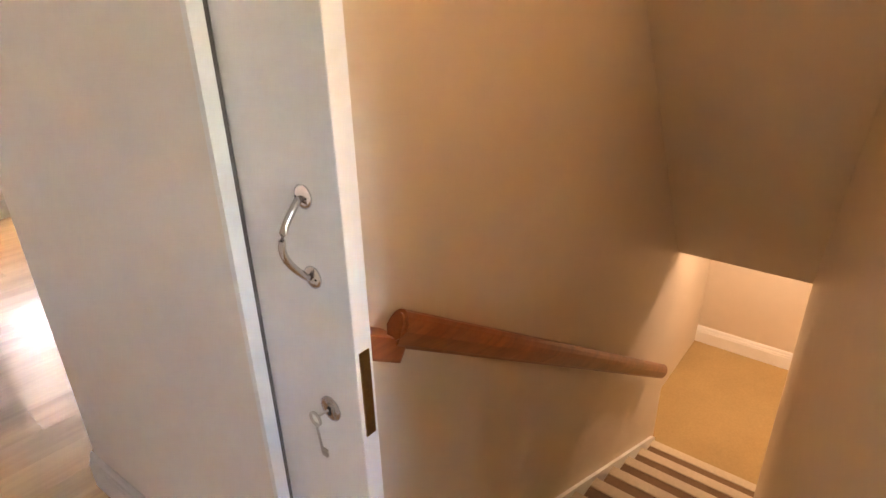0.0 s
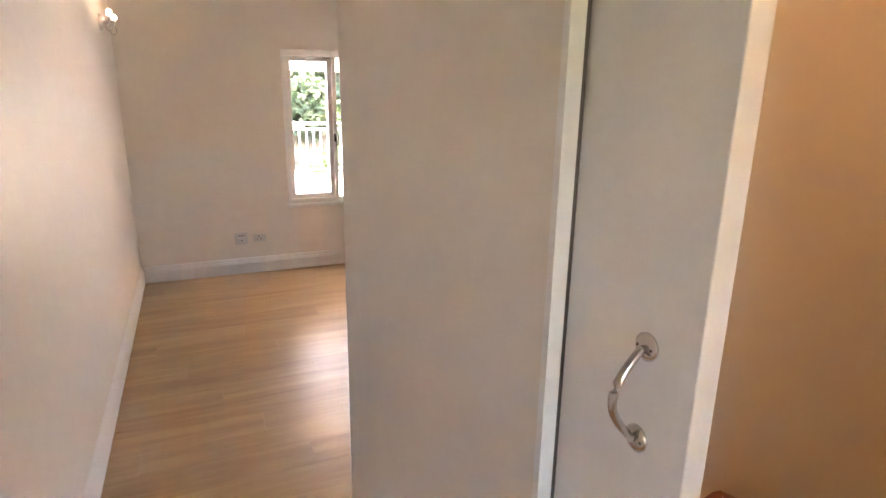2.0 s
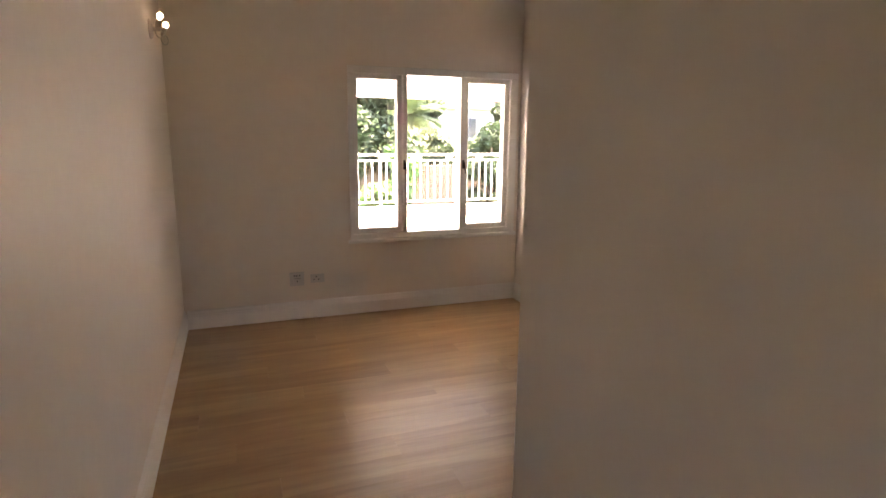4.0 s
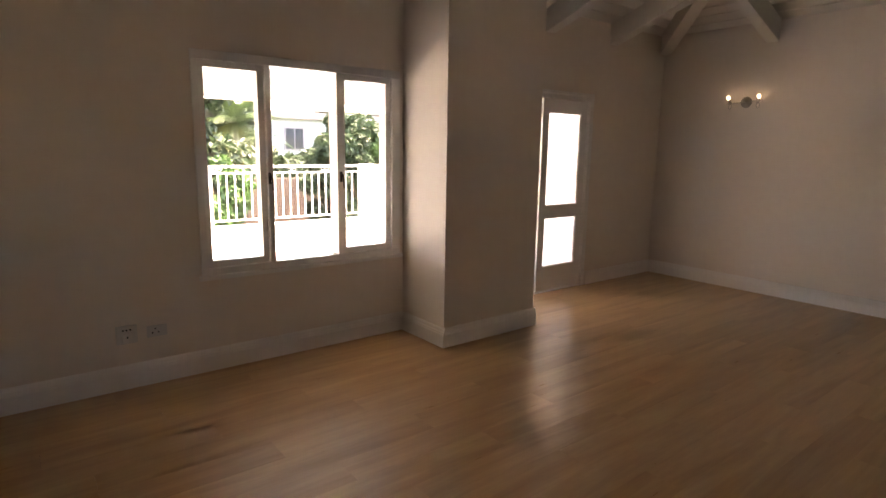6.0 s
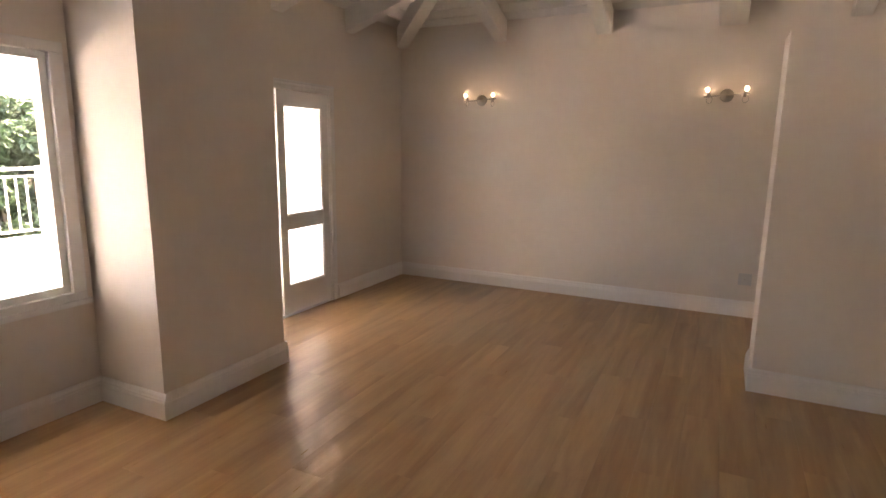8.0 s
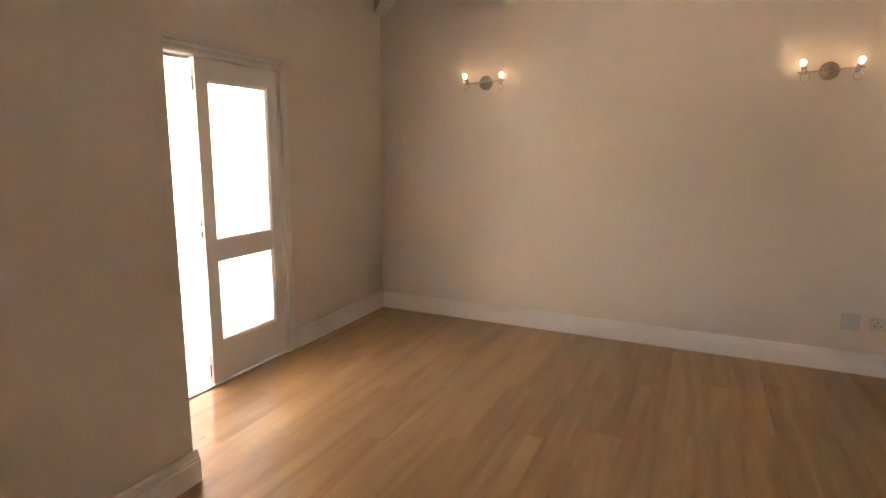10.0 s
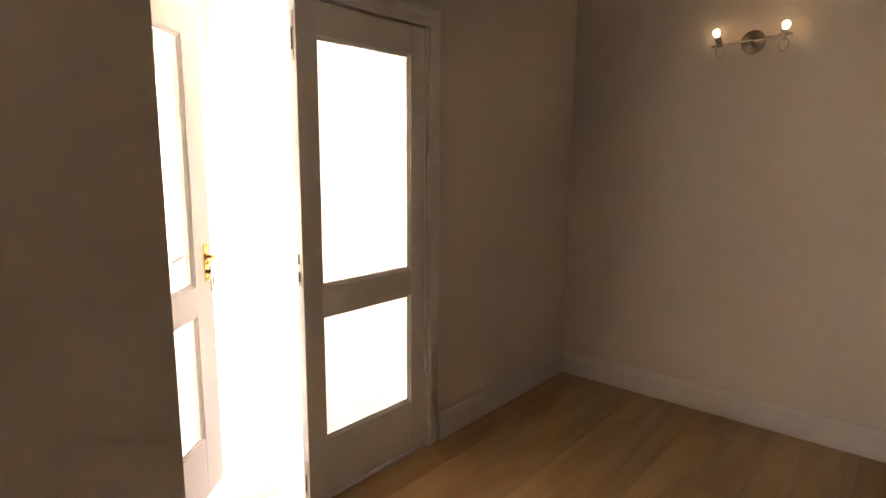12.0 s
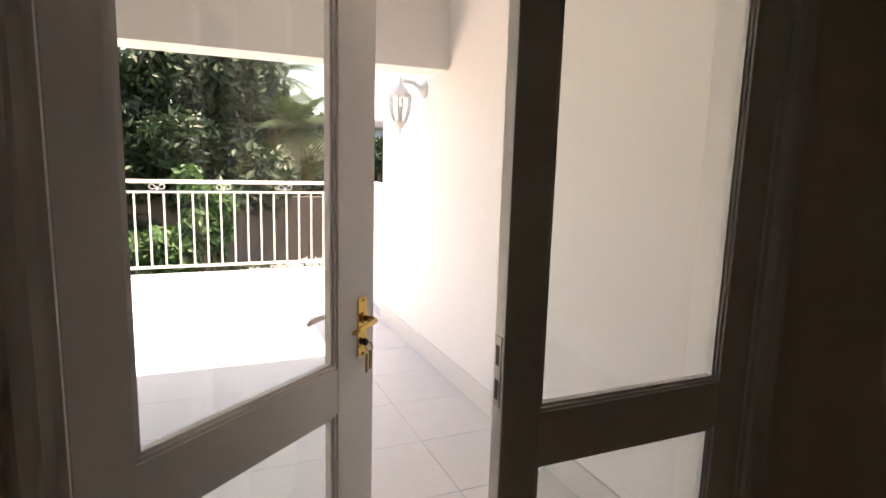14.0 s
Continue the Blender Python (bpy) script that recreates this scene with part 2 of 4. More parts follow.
# ---- plan ----
WX, WY, DY, EX = 0.0, 4.48, 4.63, 6.975      # west wall, window wall, door wall, east wall
PX0, PX1, PY = 3.0, 4.01, 3.90             # chimney-like pier
LAND, LOW = 0.0, -1.20                    # landing and lower floor
PW0, PW1, PEND, POPEN = 1.05, 1.165, 0.625, -0.50   # pocket-door partition
SN, SS = -0.62, -1.52                      # stairwell walls
TOP = 4.9
WIN = (1.385, 2.955, 0.67, 2.14)
DOOR = (4.09, 5.56, 2.075)

structure("wall_west", boxes((-0.2, 0, -3.2, WY, 0, TOP)), M_WALL, "plain cream painted plaster wall with white skirting", "wall")
structure("wall_north", boxes((-0.2, WIN[0], WY, WY + 0.22, 0, TOP), (WIN[1], PX0, WY, WY + 0.22, 0, TOP), (WIN[0], WIN[1], WY, WY + 0.22, 0, WIN[2]), (WIN[0], WIN[1], WY, WY + 0.22, WIN[3], TOP)), M_WALL, "cream plaster wall around the three-pane window", "wall")
structure("wall_pier", boxes((PX0, PX1, PY, DY + 0.22, 0, TOP)), M_WALL, "deep cream plaster pier between window and glazed doors", "wall")
structure("wall_door", boxes((DOOR[1], EX + 0.2, DY, DY + 0.22, 0, TOP), (PX1, DOOR[1], DY, DY + 0.22, DOOR[2], TOP), (PX1, DOOR[0], DY, DY + 0.22, 0, DOOR[2])), M_WALL, "cream plaster wall around the glazed double doors", "wall")
structure("wall_east", boxes((EX, EX + 0.2, -0.82, DY, 0, TOP)), M_WALL, "long plain cream wall carrying two lit sconces", "wall")
AW = -0.28
structure("wall_alcove", boxes((PW1, EX, AW - 0.14, AW, 0, TOP), (PW1 - 0.02, PW1, AW - 0.25, AW, 0, TOP)), M_WALL, "plain cream plaster wall closing the room", "wall")
structure("wall_screen", boxes((5.08, 5.5, AW, 0.80, 0, 2.315)), M_WALL, "freestanding cream plaster screen wall below the rafters", "wall")
# partition with the pocket for the sliding door
PE0 = 0.985                                # the partition runs slightly askew
bm = boxes((PW1 - 0.02, PW1, POPEN, PEND, 0, TOP), (PW0, PW1, -3.2, SS, 0, TOP), (PW0, PW1, SS, POPEN, 2.1, TOP))
for pts in (((PW0, POPEN), (PW0 + 0.03, POPEN), (PE0 + 0.03, PEND), (PE0, PEND)), ((PW0 + 0.03, 0.25), (PW1 - 0.02, 0.25), (PW1 - 0.02, PEND), (PE0 + 0.03, PEND))):
    lo = [bm.verts.new((x, y, 0)) for x, y in pts]
    hi = [bm.verts.new((x, y, TOP)) for x, y in pts]
    bm.faces.new(lo)
    bm.faces.new(hi[::-1])
    for k in range(4):
        bm.faces.new((lo[k], lo[(k + 1) % 4], hi[(k + 1) % 4], hi[k]))
structure("wall_partition", bm, M_WALL, "cream plaster partition holding a sliding pocket door", "wall")
# the unseen opening and its window are added to let daylight onto the landing
structure("wall_south", boxes((-0.2, 0.3, -3.4, -3.2, 0, TOP), (0.75, PW1, -3.4, -3.2, 0, TOP), (0.3, 0.75, -3.4, -3.2, 0, 1.4), (0.3, 0.75, -3.4, -3.2, 2.1, TOP)), M_WALL, "plain cream wall at the end of the landing with an added light opening", "wall")
w2 = tagged(new("added_window"), "unseen small white window added to light the landing", "window", kind="structure")
for q in ((0.3, 0.75, 1.4, 1.44), (0.3, 0.75, 2.06, 2.1), (0.3, 0.34, 1.44, 2.06), (0.71, 0.75, 1.44, 2.06)):
    part("window_frame", boxes((q[0], q[1], -3.32, -3.26, q[2], q[3])), M_FRAME, w2)
w2p = part("pane", boxes((0.34, 0.71, -3.292, -3.288, 1.44, 2.06)), M_GLASS, w2)
w2p.visible_shadow = False
structure("floor_base", boxes((-0.2, EX + 0.2, -0.38, DY + 0.22, -0.25, -0.012), (-0.2, PW1, -3.2, -0.38, -0.25, -0.012)), M_GAP, "dark underlay between the floorboards", "floor")

# baseboards with a beaded top
PROF = ((0, 0), (0.022, 0), (0.022, 0.105), (0.018, 0.112), (0.018, 0.122), (0.013, 0.128), (0.010, 0.145), (0.004, 0.155), (0, 0.157))
RUNS = (((0.0, -3.2, 0), (0.0, WY, 0), (1, 0, 0)), ((0.022, WY, 0), (PX0, WY, 0), (0, -1, 0)), ((PX0, WY - 0.022, 0), (PX0, PY - 0.022, 0), (-1, 0, 0)),
        ((PX0, PY, 0), (PX1 + 0.022, PY, 0), (0, -1, 0)), ((PX1, PY, 0), (PX1, DY, 0), (1, 0, 0)), ((5.648, DY, 0), (EX, DY, 0), (0, -1, 0)),
        ((EX, DY - 0.022, 0), (EX, AW, 0), (-1, 0, 0)), ((PW0, POPEN + 0.02, 0), (PE0, PEND + 0.022, 0), (-1, -0.06, 0)), ((PE0, PEND, 0), (PW1, PEND, 0), (0, 1, 0)),
        ((5.08, AW, 0), (5.08, 0.822, 0), (-1, 0, 0)), ((5.08, 0.80, 0), (5.5, 0.80, 0), (0, 1, 0)), ((PW1, AW, 0), (5.08, AW, 0), (0, 1, 0)))
for a, b, nn in RUNS:
    structure("baseboard", prism(bmesh.new(), PROF, a, b, nn), M_TRIM, "white gloss skirting board with moulded top", "baseboard")

# vaulted ceiling: boards on a north and an east slope that meet in a hip, rafters beneath
CZ, SLOPE = 2.93, math.tan(radians(19.5))


def slope_n(y):
    return CZ + (DY - y) * SLOPE


bmc = bmesh.new()
BW = 0.145
for i in range(26):
    y1 = DY - i * BW
    y0 = y1 - BW + 0.014
    e1, e0 = EX - (DY - y1), EX - (DY - y0)
    vs = [bmc.verts.new(p) for p in ((-0.2, y1, slope_n(y1)), (e1, y1, slope_n(y1)), (e0, y0, slope_n(y0)), (-0.2, y0, slope_n(y0)))]
    up = [bmc.verts.new(v.co + Vector((0, 0, 0.02))) for v in vs]
    bmc.faces.new(vs)
    bmc.faces.new(up[::-1])
    for k in range(4):
        bmc.faces.new((vs[k], up[k], up[(k + 1) % 4], vs[(k + 1) % 4]))
    x1 = EX - i * BW
    x0 = x1 - BW + 0.014
    n1, n0 = DY - (EX - x1), DY - (EX - x0)
    z1, z0 = CZ + (EX - x1) * SLOPE, CZ + (EX - x0) * SLOPE
    vs = [bmc.verts.new(p) for p in ((x1, n1, z1), (x1, -0.8, z1), (x0, -0.8, z0), (x0, n0, z0))]
    up = [bmc.verts.new(v.co + Vector((0, 0, 0.02))) for v in vs]
    bmc.faces.new(vs)
    bmc.faces.new(up[::-1])
    for k in range(4):
        bmc.faces.new((vs[k], up[k], up[(k + 1) % 4], vs[(k + 1) % 4]))
box(bmc, -0.2, EX + 0.2, -3.4, DY + 0.22, TOP, TOP + 0.1)
structure("ceiling", bmc, M_CEIL, "white painted tongue-and-groove board vaulted ceiling", "ceiling")


def rafter(p0, p1, w, h):
    """A square timber from its foot p0 to its head p1 (points on the underside's centre line)."""
    p0, p1 = Vector(p0), Vector(p1)
    side = (p1 - p0).cross(Vector((0, 0, 1))).normalized() * (w / 2)
    bm = bmesh.new()
    a = [bm.verts.new(p + s + Vector((0, 0, u))) for p in (p0, p1) for s, u in ((-side, 0), (side, 0), (side, h), (-side, h))]
    for q in ((0, 1, 2, 3), (7, 6, 5, 4), (0, 4, 5, 1), (1, 5, 6, 2), (2, 6, 7, 3), (3, 7, 4, 0)):
        bm.faces.new([a[k] for k in q])
    bmesh.ops.bevel(bm, geom=bm.edges[:], offset=0.006, segments=1, affect="EDGES")
    return structure("rafter", bm, M_CEIL, "thick white painted timber rafter under the boards", "rafter")


RH = 0.22
for y, w in ((3.38, 0.13), (2.28, 0.15), (1.13, 0.24), (0.17, 0.15)):
    rafter((EX, y, CZ - RH), (EX - 3.4, y, CZ - RH + 3.4 * SLOPE), w, RH + 0.01)
for x in (5.93, 4.88, 3.83):
    rafter((x, DY, CZ - RH), (x, DY - 3.4, CZ - RH + 3.4 * SLOPE), 0.14, RH + 0.01)
rafter((EX, DY, CZ - RH), (EX - 3.4, DY - 3.4, CZ - RH + 3.4 * SLOPE), 0.14, RH + 0.01)

# ---- stairwell ----
LX = 3.71
SLO = ((3.64, 0.345), (1.92, 2.745))
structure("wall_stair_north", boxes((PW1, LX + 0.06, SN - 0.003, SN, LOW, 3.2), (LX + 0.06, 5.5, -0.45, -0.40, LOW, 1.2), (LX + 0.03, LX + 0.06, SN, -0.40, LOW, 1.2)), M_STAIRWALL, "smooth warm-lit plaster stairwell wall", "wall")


def stair_side():
    """The wall beside the stairs runs askew, so that the well narrows towards the lower doorway."""
    bm = bmesh.new()
    foot = ((PW1, SS - 0.02), (LX - 0.07, -1.28), (LX - 0.07, SS - 0.2), (PW1, SS - 0.2))
    lo = [bm.verts.new((x, y, LOW)) for x, y in foot]
    hi = [bm.verts.new((x, y, 3.2)) for x, y in foot]
    bm.faces.new(lo)
    bm.faces.new(hi[::-1])
    for k in range(4):
        bm.faces.new((lo[k], lo[(k + 1) % 4], hi[(k + 1) % 4], hi[k]))
    return bm


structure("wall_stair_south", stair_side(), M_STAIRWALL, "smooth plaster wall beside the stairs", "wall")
# unseen walls, added to keep outside light from leaking into the lower room
structure("wall_lower", boxes((LX - 0.2, 5.5, -2.9, -2.8, LOW, 1.2), (LX - 0.32, LX - 0.2, -2.9, SS - 0.12, LOW, 1.2)), M_STAIRWALL, "unseen plain wall added to close the lower room against daylight", "wall")
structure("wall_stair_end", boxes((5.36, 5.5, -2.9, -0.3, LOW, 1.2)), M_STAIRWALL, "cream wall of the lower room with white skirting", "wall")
bm = bmesh.new()
vs = [bm.verts.new((x, y, z)) for y in (SS, SN) for x, z in (SLO[0], SLO[1], (SLO[1][0], 3.2), (LX + 0.1, 3.2), (LX + 0.1, 0.9), (SLO[0][0] + 0.1, 0.345))]
bm.faces.new(vs[:6])
bm.faces.new(vs[6:][::-1])
for k in range(6):
    bm.faces.new((vs[k], vs[(k + 1) % 6], vs[6 + (k + 1) % 6], vs[6 + k]))
box(bm, PW1, SLO[1][0], SS - 0.12, SN, 2.9, 3.2)
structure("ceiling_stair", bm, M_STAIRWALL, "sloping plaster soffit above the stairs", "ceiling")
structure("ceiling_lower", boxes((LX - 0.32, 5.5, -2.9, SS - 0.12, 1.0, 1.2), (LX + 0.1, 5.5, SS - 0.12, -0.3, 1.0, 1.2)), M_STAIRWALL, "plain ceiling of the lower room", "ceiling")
structure("floor_lower", boxes((LX - 0.3, 5.5, -2.9, -0.3, LOW - 0.1, LOW)), M_CARPET, "tan carpet of the lower room", "floor")
for a, b, nn in (((5.36, -0.45, LOW), (5.36, -2.8, LOW), (-1, 0, 0)),):
    structure("baseboard", prism(bmesh.new(), PROF, a, b, nn), M_TRIM, "white skirting of the lower room", "baseboard")
stair = tagged(new("staircase"), "narrow stair with pale nosings, brown treads and brown risers", "staircase", kind="structure")
NST = 10
rise, going = (LAND - LOW) / NST, 0.25
for k in range(1, NST + 1):
    x1 = LX - (NST - k) * going
    z = LAND - k * rise
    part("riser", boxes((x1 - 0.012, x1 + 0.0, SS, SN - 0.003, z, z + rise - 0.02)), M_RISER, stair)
    if k < NST:
        # each tread is brown behind and pale along its front strip
        bm = bmesh.new()
        box(bm, x1 + 0.002, x1 + going - 0.05, SS, SN - 0.003, z - 0.025, z, 0.004)
        part("tread", bm, M_RISER, stair, "brown back part of the tread")
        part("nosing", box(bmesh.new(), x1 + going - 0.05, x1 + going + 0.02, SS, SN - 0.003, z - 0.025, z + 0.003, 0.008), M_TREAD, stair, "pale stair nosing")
part("tread", box(bmesh.new(), PW1 - 0.02, LX - (NST - 1) * going + 0.02, SS, SN - 0.003, LAND - 0.03, LAND + 0.004, 0.008), M_TREAD, stair)
bm = bmesh.new()
x0 = LX - (NST - 1) * going
vs = [bm.verts.new((x, y, z)) for y in (SN - 0.003, SN - 0.02) for x, z in ((x0 - 0.3, LAND), (x0, LAND - rise), (LX, LOW), (LX + 0.05, LOW), (LX + 0.05, LOW + 0.12), (LX, LOW + 0.16), (x0, LAND + 0.02), (x0 - 0.3, LAND + 0.08))]
bm.faces.new(vs[:8])
bm.faces.new(vs[8:][::-1])
for k in range(8):
    bm.faces.new((vs[k], vs[(k + 1) % 8], vs[8 + (k + 1) % 8], vs[8 + k]))
part("stringer", bm, M_TRIM, stair, "white painted stair stringer")

# handrail on the stair wall
RA, RB = Vector((1.285, SN - 0.07, 1.045)), Vector((3.47, SN - 0.07, -0.345))
hr = tagged(new("handrail"), "red-brown varnished timber handrail fixed to the stair wall", "handrail")
d = (RB - RA).normalized()
upv = Vector((0, 1, 0)).cross(d) * -1
bm = bmesh.new()
ring = []
for p in (RA, RB):
    ring.append([bm.verts.new(p + Vector((0, 1, 0)) * 0.028 * math.cos(a) * (1.0 if math.sin(a) > 0 else 0.85) + upv * 0.043 * math.sin(a)) for a in (math.tau * k / 16 for k in range(16))])
for k in range(16):
    bm.faces.new((ring[0][k], ring[0][(k + 1) % 16], ring[1][(k + 1) % 16], ring[1][k]))
caps = [bm.faces.new(ring[0][::-1]), bm.faces.new(ring[1])]
bmesh.ops.bevel(bm, geom=[e for f in caps for e in f.edges], offset=0.008, segments=2, affect="EDGES")
part("rail", bm, M_RAIL, hr, smooth=False)
for s in (0.0,):
    p = RA + (RB - RA) * s
    bm = bmesh.new()
    box(bm, -0.09, 0.05, -0.012, 0.075, -0.075, -0.02, 0.008, Matrix.Translation(p) @ Matrix.Rotation(-math.atan2(d.z, d.x), 4, "Y"))
    part("bracket", bm, M_RAIL, hr, "dark timber wall bracket")

# pocket door, slid almost wholly into the partition
pd = tagged(new("pocket_door"), "white painted sliding pocket door left mostly open, with chrome pull and key", "door")
DX0, DX1, DE = 1.09, 1.13, -0.785
part("leaf", box(bmesh.new(), DX0, DX1, DE, POPEN + 0.45, LAND + 0.008, LAND + 2.07, 0.003), M_FRAME, pd)
for y in (POPEN,):
    structure("door_jamb", boxes((PW0 - 0.002, DX0 - 0.013, y - 0.018, y - 0.001, LAND, LAND + 2.1), (DX1 + 0.012, PW1 + 0.002, y - 0.018, y - 0.001, LAND, LAND + 2.1)), M_FRAME, "white painted jamb lining of the pocket door", "door frame")
# the gap's shade beside the leaf, put in as a dark strip
part("gap_shade", boxes((DX0 - 0.012, DX0 - 0.001, POPEN - 0.012, POPEN + 0.01, 0.01, 2.08)), M_SHADE, pd, "dark strip standing for the shade in the gap beside the leaf")
HY, HZ = -0.696, 1.319
ROT = Matrix.Rotation(radians(-90), 4, "Y")
pull = part("pull_handle", tube(bmesh.new(), [(DX0 - 0.006, HY, HZ + 0.07)] + [(DX0 - 0.012 - 0.042 * math.sin(math.pi * i / 12), HY, HZ + 0.07 - 0.14 * i / 12) for i in range(13)] + [(DX0 - 0.006, HY, HZ - 0.07)], 0.0065, 10), M_CHROME, pd, "chrome bow pull handle", True)
for s in (1, -1):
    part("rose", lathe(bmesh.new(), ((0.021, 0), (0.021, 0.003), (0.016, 0.006), (0.009, 0.007)), Matrix.Translation((DX0, HY, HZ + 0.073 * s)) @ ROT), M_CHROME, pull, "", True)
    for q in (-0.013, 0.013):
        part("screw", lathe(bmesh.new(), ((0.003, 0), (0.002, 0.002)), Matrix.Translation((DX0 - 0.005, HY + q, HZ + 0.073 * s)) @ ROT, 8), M_DARK, pull)
KY, KZ = -0.700, 0.965
esc = part("escutcheon", lathe(bmesh.new(), ((0.027, 0), (0.027, 0.003), (0.022, 0.005), (0.004, 0.0055)), Matrix.Translation((DX0, KY, KZ)) @ ROT), M_CHROME, pd, "round chrome key plate", True)
part("keyhole", boxes((DX0 - 0.0075, DX0 - 0.0045, KY - 0.003, KY + 0.003, KZ - 0.012, KZ + 0.006)), M_DARK, esc)
bm = bmesh.new()
tube(bm, [(DX0 - 0.03, KY + 0.012, KZ - 0.022), (DX0 - 0.026, KY + 0.008, KZ - 0.10)], 0.0025, 8)
tube(bm, arc((DX0 - 0.03, KY + 0.013, KZ - 0.012), (0, 1, 0), (0, 0, 1), 0.014, 0, 360, 14), 0.003, 8, caps=False)
box(bm, DX0 - 0.028, DX0 - 0.024, KY - 0.006, KY + 0.008, KZ - 0.10, KZ - 0.092)
box(bm, DX0 - 0.028, DX0 - 0.024, KY - 0.006, KY + 0.008, KZ - 0.088, KZ - 0.082)
tube(bm, [(DX0 - 0.001, KY, KZ), (DX0 - 0.028, KY + 0.004, KZ - 0.002)], 0.0025, 8)
part("key", bm, M_STEEL, pd, "small steel key hanging from the lock", True)
part("lock_plate", box(bmesh.new(), DX0 + 0.008, DX1 - 0.008, DE - 0.002, DE + 0.002, 0.935, 1.12, 0.001), M_OLDBRASS, pd, "tarnished brass lock plate")

# ---- window ----
x0, x1, z0, z1 = WIN
win = tagged(new("window_1"), "white three-light timber window with dark casement fasteners", "window", kind="structure")
MX = (1.872, 2.415)
FY0, FY1 = WY - 0.012, WY + 0.12


def bar(parent, name, a, b, c, d, e, f, bev=0.006, material=None, label=""):
    return part(name, box(bmesh.new(), a, b, c, d, e, f, bev), material or M_FRAME, parent, label)


bar(win, "window_frame", x0 - 0.01, x1 + 0.01, FY0, FY1, z1 - 0.055, z1 + 0.005)
bar(win, "window_frame", x0 - 0.01, x1 + 0.01, FY0, FY1, z0, z0 + 0.05)
bar(win, "window_frame", x0 - 0.01, x0 + 0.03, FY0, FY1, z0 + 0.05, z1 - 0.055)
bar(win, "window_frame", x1 - 0.07, x1 + 0.01, FY0, FY1, z0 + 0.05, z1 - 0.055)
for m in MX:
    bar(win, "mullion", m - 0.02, m + 0.02, FY0, FY1, z0 + 0.05, z1 - 0.055)
bar(win, "window_sill", x0 - 0.03, x1 + 0.03, WY - 0.03, FY0 + 0.02, z0 - 0.03, z0 + 0.004, 0.008)
for i, (a, b) in enumerate(((x0 + 0.03, MX[0] - 0.02), (MX[0] + 0.02, MX[1] - 0.02), (MX[1] + 0.02, x1 - 0.07))):
    s = 0.042 if i != 1 else 0.012
    lo, hi = z0 + 0.05, z1 - 0.055
    if i != 1:
        sash = part("sash", boxes((a, b, FY0 + 0.03, FY1 - 0.02, lo, lo + s), (a, b, FY0 + 0.03, FY1 - 0.02, hi - s, hi), (a, a + s, FY0 + 0.03, FY1 - 0.02, lo + s, hi - s), (b - s, b, FY0 + 0.03, FY1 - 0.02, lo + s, hi - s)), M_FRAME, win)
        hx = MX[0] - 0.008 if i == 0 else MX[1] + 0.008
        bm = bmesh.new()
        box(bm, hx - 0.010, hx + 0.010, FY0 - 0.006, FY0 + 0.002, 1.28, 1.36, 0.003)
        tube(bm, [(hx, FY0 - 0.004, 1.345), (hx + 0.002, FY0 - 0.03, 1.335), (hx + 0.006, FY0 - 0.035, 1.27), (hx + 0.010, FY0 - 0.03, 1.235)], 0.007, 8, 0.005)
        part("fastener", bm, M_DARK, sash, "dark metal casement fastener", True)
    pane = part("pane", boxes((a + s, b - s, WY + 0.06, WY + 0.064, lo + s, hi - s)), M_GLASS, win)
    pane.visible_shadow = False
structure("window_reveal", boxes((x0 - 0.005, x1 + 0.005, FY1, WY + 0.24, z0 - 0.03, z0 + 0.01)), M_OUT, "white outer window ledge", "sill")

# ---- glazed double doors ----
ARCH = ((0, 0.0), (0.0, 0.018), (0.012, 0.022), (0.03, 0.02), (0.04, 0.014), (0.062, 0.014), (0.072, 0.008), (0.085, 0.006), (0.085, 0.0))


def architrave(bm, x, side, z0, z1):
    a = [bm.verts.new((x + side * u, DY - o, z0)) for u, o in ARCH]
    b = [bm.verts.new((x + side * u, DY - o, z1 + u)) for u, o in ARCH]
    for i in range(len(ARCH) - 1):
        bm.faces.new((a[i], a[i + 1], b[i + 1], b[i]))
    bm.faces.new(a)
    bm.faces.new(b[::-1])


df = tagged(new("door_frame"), "white moulded architrave and frame of the glazed doors", "door frame", kind="structure")
bm = bmesh.new()
architrave(bm, DOOR[1], 1, 0, DOOR[2])
part("architrave", bm, M_FRAME, df)
bm = bmesh.new()
a = [bm.verts.new((DOOR[0] - u, DY - o, DOOR[2] + u)) for u, o in ARCH]
b = [bm.verts.new((DOOR[1] + u, DY - o, DOOR[2] + u)) for u, o in ARCH]
for i in range(len(ARCH) - 1):
    bm.faces.new((a[i], a[i + 1], b[i + 1], b[i]))
bm.faces.new(a)
part("architrave", bm, M_FRAME, df)
part("jamb", boxes((DOOR[1] - 0.015, DOOR[1] + 0.001, DY - 0.004, DY + 0.2, 0, DOOR[2])), M_FRAME, df)
bm = bmesh.new()
architrave(bm, DOOR[0], -1, 0, DOOR[2])
part("architrave", bm, M_FRAME, df)
part("stop", box(bmesh.new(), DOOR[0] - 0.001, DOOR[0] + 0.012, DY + 0.05, DY + 0.2, 0, DOOR[2] - 0.02, 0.003), M_FRAME, df)
part("jamb", boxes((DOOR[0] - 0.012, DOOR[0] + 0.002, DY - 0.003, DY + 0.2, 0, DOOR[2])), M_FRAME, df)
part("head", boxes((DOOR[0], DOOR[1], DY + 0.05, DY + 0.2, DOOR[2] - 0.02, DOOR[2] + 0.002)), M_FRAME, df)
part("threshold", box(bmesh.new(), DOOR[0], DOOR[1], DY + 0.0, DY + 0.2, -0.02, 0.012, 0.004), M_FRAME, df)


